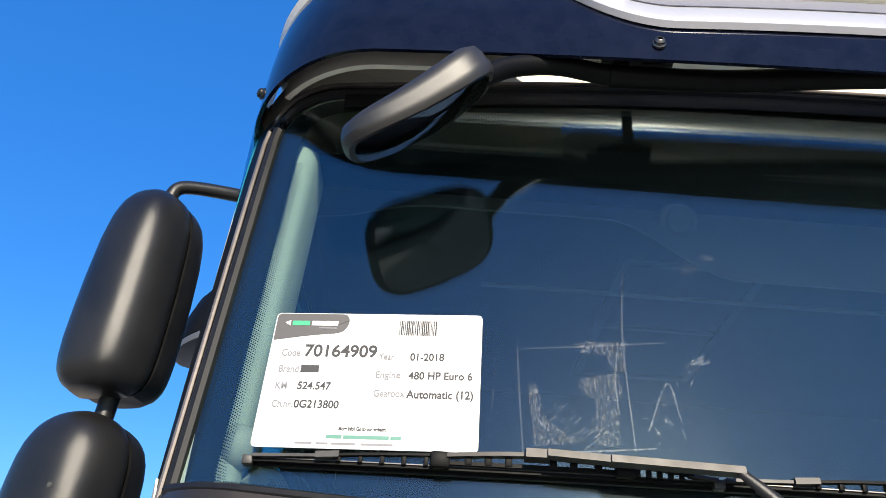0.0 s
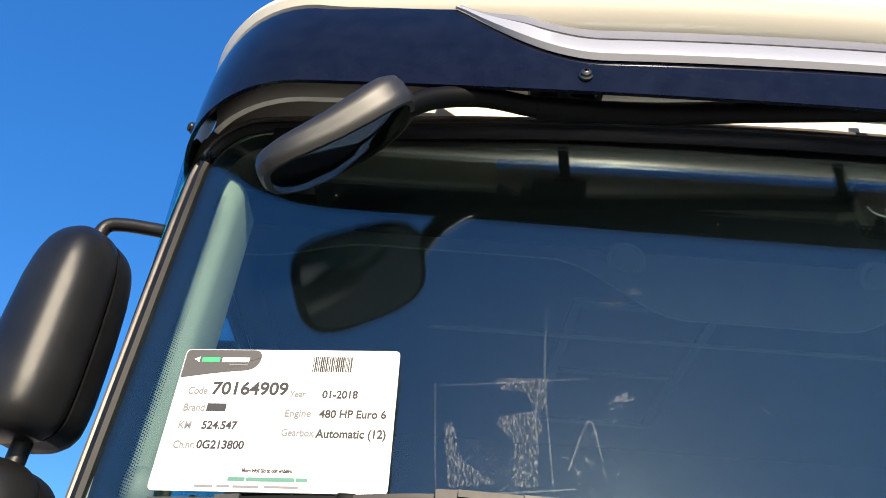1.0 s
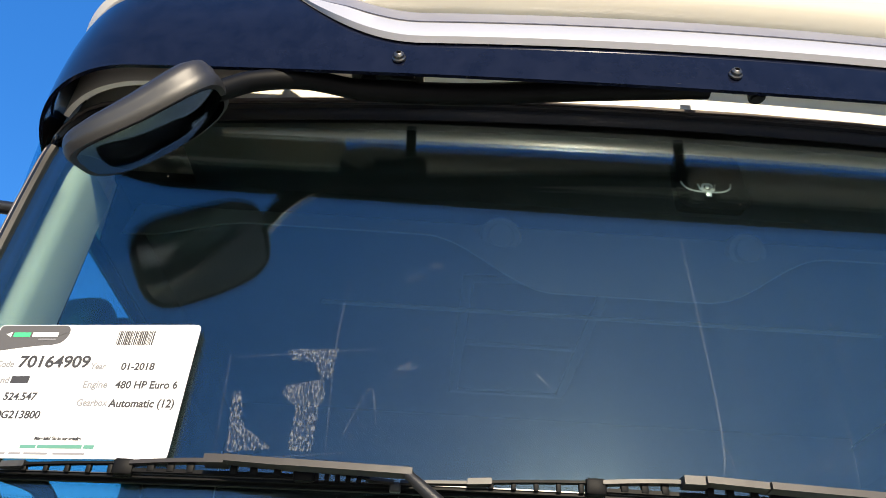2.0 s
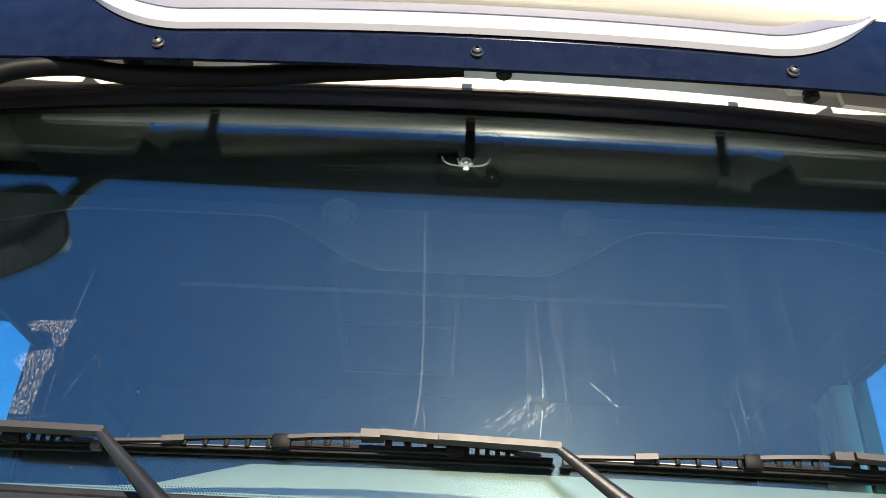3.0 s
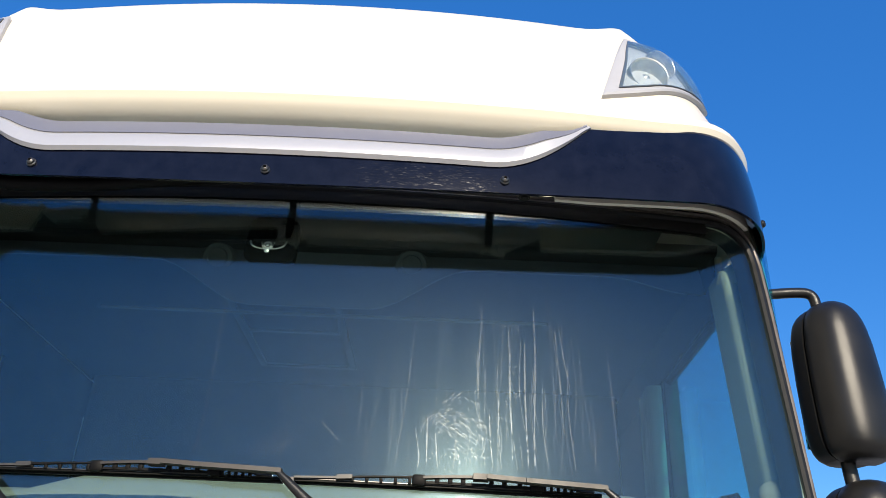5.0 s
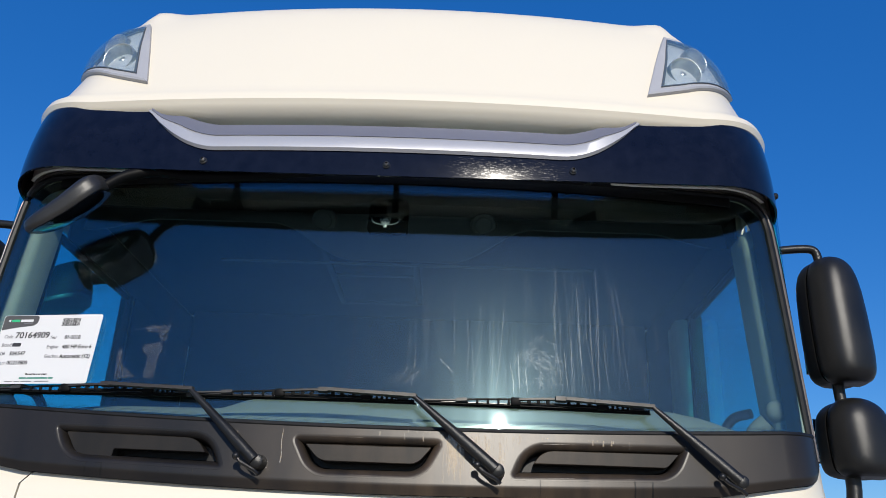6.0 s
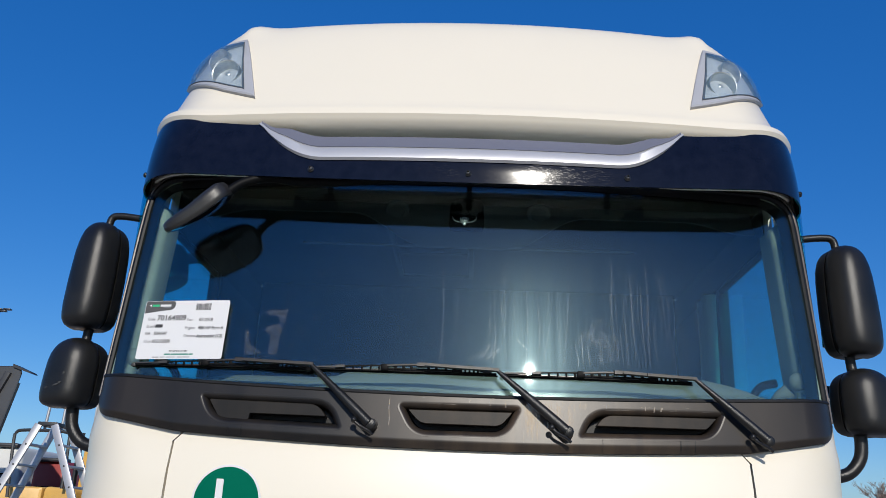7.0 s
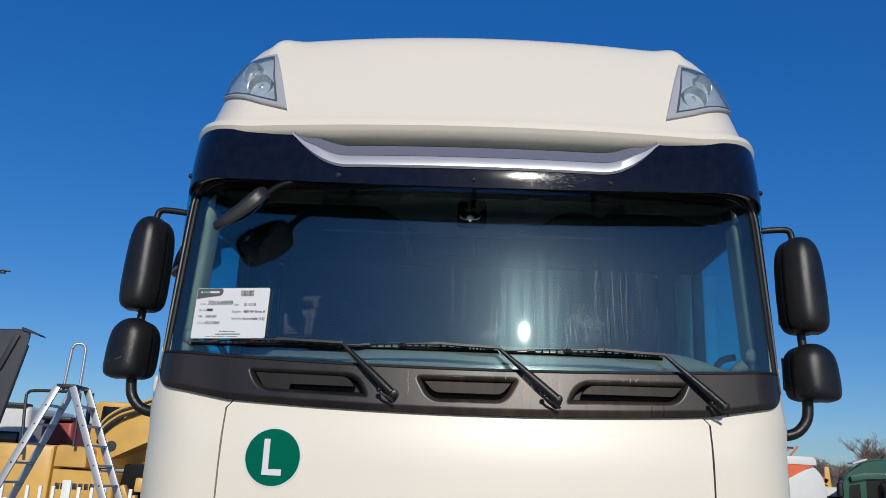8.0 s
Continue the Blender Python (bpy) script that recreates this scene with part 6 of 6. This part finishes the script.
def picket_fence():
    f = thing("picket_fence", "white painted picket barrier in front of the machines", "fence", at=(-7.5, 12.4, 0))
    for k in range(26):
        bm = bmesh.new()
        x = -10.6 + k * 0.235
        big = k == 15
        add_box(bm, (x, 12.4, 0.72 if not big else 0.78), (0.06 if not big else 0.16, 0.05, 1.44 if not big else 1.56), 0.01)
        part("picket", bm, WHITEPOST, f)
    for z in (0.4, 1.15):
        bm = bmesh.new()
        add_box(bm, (-7.65, 12.44, z), (6.1, 0.03, 0.09), 0.006)
        part("rail", bm, WHITEPOST, f)
    under(f, 0.94)


picket_fence()


def tipper():
    t = thing("tipper_body", "dark grey raised tipper body of a parked lorry", "truck", at=(-11.2, 16.2, 0))
    way = Vector((-1.25, 2.1, 0.0))

    def slab(poly, radii, y, push, grow=0.0):
        bm = bmesh.new()
        lp = rounded_loop(poly, radii, 6)
        c = sum((Vector(p) for p in poly), Vector((0, 0))) / len(poly)
        add_loft(bm, [[Vector((p.x, y, p.y)) + (Vector((c.x, y, c.y)) - Vector((p.x, y, p.y))) * k + push * f for p in lp] for k, f in ((0.02, 0.0), (0.0, 0.015), (0.0, 1.0))])
        return bm

    part("body", slab([(-10.22, 1.70), (-9.60, 4.84), (-11.55, 4.78), (-12.3, 1.70)], [0.1, 0.26, 0.2, 0.1], 15.1, way), TIPPERGREY, t)
    part("rib", slab([(-10.16, 3.86), (-9.86, 4.66), (-9.97, 4.70), (-10.27, 3.90)], [0.02] * 4, 15.02, Vector((0, 0.1, 0))), DARKMETAL, t)
    part("edge_strip", slab([(-10.20, 1.75), (-9.69, 4.45), (-9.665, 4.45), (-10.175, 1.75)], [0.004] * 4, 15.06, Vector((0, 0.1, 0))), STEEL, t)
    part("top_edge", slab([(-9.85, 4.80), (-9.42, 4.66), (-9.44, 4.70), (-9.85, 4.87)], [0.005] * 4, 15.05, Vector((0, 0.3, 0))), DARKMETAL, t)
    bm = bmesh.new()
    add_box(bm, (-11.9, 16.4, 1.15), (2.6, 2.3, 1.2), 0.05)
    part("chassis", bm, RUBBER, t)
    for k in (-12.6, -11.4):
        for y in (15.2, 17.4):
            bm = bmesh.new()
            add_tube(bm, [(k, y, 0.5), (k, y + 0.3, 0.5)], 0.5, 20)
            part("wheel", bm, RUBBER, t)
    under(t, 0.96)


tipper()


def parked(name, label, cat, x, y, w, h, d, mat, roofmat, soft=0.14, pane=0.26):
    t = thing(name, label, cat, at=(x, y, 0))
    bm = bmesh.new()
    add_box(bm, (x, y, 0.55 + (h - 0.55) / 2), (w, d, h - 0.55), soft, seg=4)
    part("body", bm, mat, t)
    bm = bmesh.new()
    add_box(bm, (x, y - d / 2 - 0.005, h * 0.72), (w * 0.8, 0.03, h * pane), 0.06, seg=3)
    part("windscreen", bm, GLOSS_BLACK, t)
    for s in (-1, 1):
        bm = bmesh.new()
        add_tube(bm, [(x + s * (w / 2 - 0.3), y - d / 4, 0.5), (x + s * (w / 2), y - d / 4, 0.5)], 0.5, 24)
        part("wheel", bm, RUBBER, t)
    bm = bmesh.new()
    add_box(bm, (x, y - d / 2 + 0.1, h + 0.02), (w * 0.9, 0.5, 0.12), 0.05)
    part("roof_lip", bm, roofmat, t)
    under(t, 0.93)


parked("parked_lorry", "white lorry cab parked far back in the yard", "truck", -13.45, 22.6, 2.0, 3.62, 3.0, TANKWHITE, DARKMETAL, pane=0.12)
parked("parked_lorry", "red lorry cab parked far back in the yard", "truck", -11.45, 22.0, 0.95, 3.22, 2.4, RED, DARKMETAL, pane=0.10)


def tank():
    t = thing("tank_trailer", "white round-ended tank trailer with an orange stripe", "trailer", at=(9.15, 23, 0))

    def ring(f, y, n=44):
        return [(9.15 + 1.17 * f * math.copysign(abs(math.cos(a * math.tau / n)) ** 0.72, math.cos(a * math.tau / n)), y, 1.72 + 0.98 * f * math.copysign(abs(math.sin(a * math.tau / n)) ** 0.72, math.sin(a * math.tau / n))) for a in range(n)]

    bm = bmesh.new()
    add_loft(bm, [ring(f, y) for f, y in ((0.5, 21.0), (0.8, 21.03), (0.95, 21.10), (0.99, 21.2), (1.0, 21.4), (1.0, 28.0), (0.9, 28.3))])
    part("vessel", bm, TANKWHITE, t)
    curve = [(8.1, 1.60), (8.7, 1.92), (9.32, 2.24), (9.66, 2.43), (9.96, 2.56)]
    bm = bmesh.new()
    add_grid(bm, lambda k, v: (curve[k][0], 20.985, curve[k][1] + (2.60 - curve[k][1]) * v), range(5), (0, 0.5, 1), 0.03, 1)
    part("stripe", bm, ORANGE, t, "curved orange-red stripe")
    part("top_box", plate([(8.3, 2.57), (10.0, 2.555), (10.0, 2.70), (9.9, 2.78), (8.3, 2.80)], [0.02, 0.02, 0.03, 0.03, 0.02], 20.96, Vector((0, 0.5, 0))), TANKWHITE, t)
    for k in range(3):
        bm = bmesh.new()
        add_tube(bm, [(9.45, 21.5 + k, 2.76), (9.72 + 0.15 * k, 21.5 + k, 3.08)], 0.028, 8)
        part("rail_post", bm, ORANGE, t)
    bm = bmesh.new()
    add_tube(bm, [(9.0, 21.4, 2.8), (9.05, 21.4, 3.05), (9.55, 21.4, 3.03)], 0.028, 8)
    part("top_rail", bm, DARKMETAL, t)
    bm = bmesh.new()
    add_box(bm, (9.15, 24.5, 0.75), (1.0, 7.0, 0.3), 0.03)
    part("trailer_frame", bm, RUBBER, t)
    for y in (24.5, 26.0, 27.4):
        for x in (8.05, 10.25):
            bm = bmesh.new()
            add_tube(bm, [(x - 0.15, y, 0.5), (x + 0.15, y, 0.5)], 0.5, 20)
            part("wheel", bm, RUBBER, t)
    under(t)


tank()


def loader():
    """A machine whose orange arm shows between the tank trailer and the green lorry."""
    t = thing("loader_crane", "orange folded loader crane on a white flatbed", "crane", at=(12.4, 27.5, 0))
    part("bed", plate([(10.6, 1.75), (13.9, 1.75), (13.9, 2.06), (10.6, 2.06)], [0.02] * 4, 27.0, Vector((0, 2.0, 0))), TANKWHITE, t)
    part("ramp", plate([(10.9, 3.0), (11.0, 3.12), (12.9, 2.10), (12.75, 2.06)], [0.02] * 4, 27.05, Vector((0, 0.3, 0))), DARKMETAL, t, "dark sloping ramp")
    part("arm", plate([(11.3, 2.95), (11.38, 3.03), (13.1, 2.30), (13.0, 2.16)], [0.02] * 4, 27.4, Vector((0, 0.25, 0))), ORANGE, t)
    part("post", plate([(12.9, 2.05), (13.15, 2.05), (13.10, 2.75), (12.95, 2.75)], [0.02] * 4, 27.4, Vector((0, 0.25, 0))), YELLOW, t)
    for x in (11.2, 13.2):
        for y in (27.2, 28.6):
            bm = bmesh.new()
            add_tube(bm, [(x, y, 0.5), (x, y + 0.3, 0.5)], 0.5, 20)
            part("wheel", bm, RUBBER, t)
    bm = bmesh.new()
    add_box(bm, (12.2, 28.0, 1.3), (3.0, 1.0, 0.9), 0.03)
    part("chassis", bm, DARKMETAL, t)
    under(t)


loader()


def green_lorry():
    t = thing("parked_lorry", "dark green lorry cab with a pale roof edge", "truck", at=(13.3, 24.6, 0))
    y = 23.5
    body = part("body", plate([(11.76, 0.5), (14.7, 0.5), (14.7, 2.93), (13.3, 2.94), (12.62, 2.86), (12.18, 2.70), (11.86, 2.42), (11.72, 2.05)], [0.05, 0.05, 0.2, 0.3, 0.3, 0.3, 0.2, 0.2], y, Vector((1.35, 2.3, 0)), 0.03), DARKGREEN, t)
    part("roof_edge", plate([(12.16, 2.73), (12.62, 2.87), (12.60, 2.905), (12.15, 2.775)], [0.01] * 4, y - 0.02, Vector((0, 0.4, 0))), TANKWHITE, body, "pale roof edge")
    part("sun_visor", plate([(12.0, 2.36), (12.45, 2.48), (14.5, 2.52), (14.5, 2.34), (12.45, 2.30), (12.02, 2.20)], [0.03] * 6, y - 0.16, Vector((0, 0.15, 0))), DARKGREEN, t, "green sun visor")
    part("windscreen", plate([(12.48, 1.35), (14.4, 1.35), (14.4, 2.28), (12.52, 2.26)], [0.06] * 4, y - 0.01, Vector((0, 0.05, 0))), GLOSS_BLACK, body, "dark windscreen")
    part("corner_glass", plate([(11.92, 1.4), (12.30, 1.4), (12.32, 2.14), (12.0, 2.10)], [0.05] * 4, y - 0.012, Vector((0, 0.05, 0))), GLOSS_BLACK, body, "dark corner window")
    part("grille", plate([(12.1, 0.6), (14.4, 0.6), (14.4, 1.2), (12.1, 1.2)], [0.06] * 4, y - 0.015, Vector((0, 0.05, 0))), DARKMETAL, body)
    for k in range(5):
        bm = bmesh.new()
        add_box(bm, (12.95 + 0.11 * k, y - 0.17, 2.43), (0.08, 0.01, 0.05), 0.002)
        part("print_bar", bm, STEEL, t)
    for x in (11.55, 13.1):
        bm = bmesh.new()
        pod(bm, x, y - 0.35, 1.72, 2.16, 0.10, 0.09, radians(-12))
        mirror = part("mirror", bm, RUBBER, t, "black wing mirror")
        bm = bmesh.new()
        add_tube(bm, spline([(x, y - 0.33, 2.12), (x + 0.02, y - 0.3, 2.22), (x + 0.22, y - 0.1, 2.26)]), 0.02, 8)
        part("mirror_arm", bm, RUBBER, mirror)
    for x in (11.9, 14.4):
        bm = bmesh.new()
        add_tube(bm, [(x, y + 0.9, 0.5), (x + 0.25, y + 0.9, 0.5)], 0.5, 24)
        part("wheel", bm, RUBBER, t)
    under(t)


green_lorry()


def bare_tree(name, x, y, h, seed):
    """A leafless tree: trunk, limbs and many fine twigs."""
    rnd = random.Random(seed)
    t = thing(name, "leafless brown tree behind the yard", "tree", "trees behind the yard", at=(x, y, 0))
    bm, tw = bmesh.new(), bmesh.new()

    def twig(p, d, length, r, level):
        q = p + d * length
        if level < 2:
            mid = p.lerp(q, 0.5) + Vector((rnd.uniform(-1, 1), rnd.uniform(-1, 1), 0)) * length * 0.05
            add_tube(bm, [p, mid, q], [r, r * 0.8, r * 0.55], 6)
        else:
            side = d.cross(Vector((0, 0, 1)))
            side = (side.normalized() if side.length > 0.1 else Vector((1, 0, 0))) * r
            up = side.cross(d).normalized() * r
            vs = [tw.verts.new(p + side), tw.verts.new(p - side * 0.5 + up), tw.verts.new(p - side * 0.5 - up), tw.verts.new(q)]
            for a, b, c in ((0, 1, 3), (1, 2, 3), (2, 0, 3)):
                tw.faces.new((vs[a], vs[b], vs[c]))
        if level >= 5:
            return
        for k in range((11, 9, 7, 6, 4)[level]):
            f = rnd.uniform(0.35, 1.0)
            dd = (d + Vector((rnd.uniform(-1, 1), rnd.uniform(-1, 1), rnd.uniform(-0.25, 0.7))) * 0.75).normalized()
            twig(p.lerp(q, f), dd, length * rnd.uniform(0.45, 0.72), max(r * 0.5, 0.011), level + 1)

    twig(Vector((x, y, 0)), Vector((0, 0, 1)), h * 0.42, h * 0.022, 0)
    part("trunk", bm, BARK, t)
    part("crown", tw, BARK, t, smooth=False)
    under(t, 0.93)


for i in range(13):
    bare_tree("bare_tree", 26.2 + i * 1.35 + (i % 3) * 0.4, 60 + (i * 7 % 11), (5.3, 5.0, 5.4, 5.7, 5.8, 6.6, 7.6, 8.2, 8.8, 8.6, 9.0, 8.8, 9.2)[i], 20 + i)

# distant light mast
mast = thing("light_mast", "tall yard light mast far behind", "lamp post", at=(-31.1, 50, 0))
bm = bmesh.new()
add_tube(bm, [(-31.1, 50, 0), (-31.1, 50, 14.5)], [0.08, 0.05], 10)
part("pole", bm, STEEL, mast)
for k in range(4):
    bm = bmesh.new()
    add_box(bm, (-31.5 + 0.3 * k, 50, 14.5 + 0.12 * (k % 2)), (0.5, 0.3, 0.1), 0.02)
    part("floodlight", bm, STEEL, mast)
under(mast, 0.97)
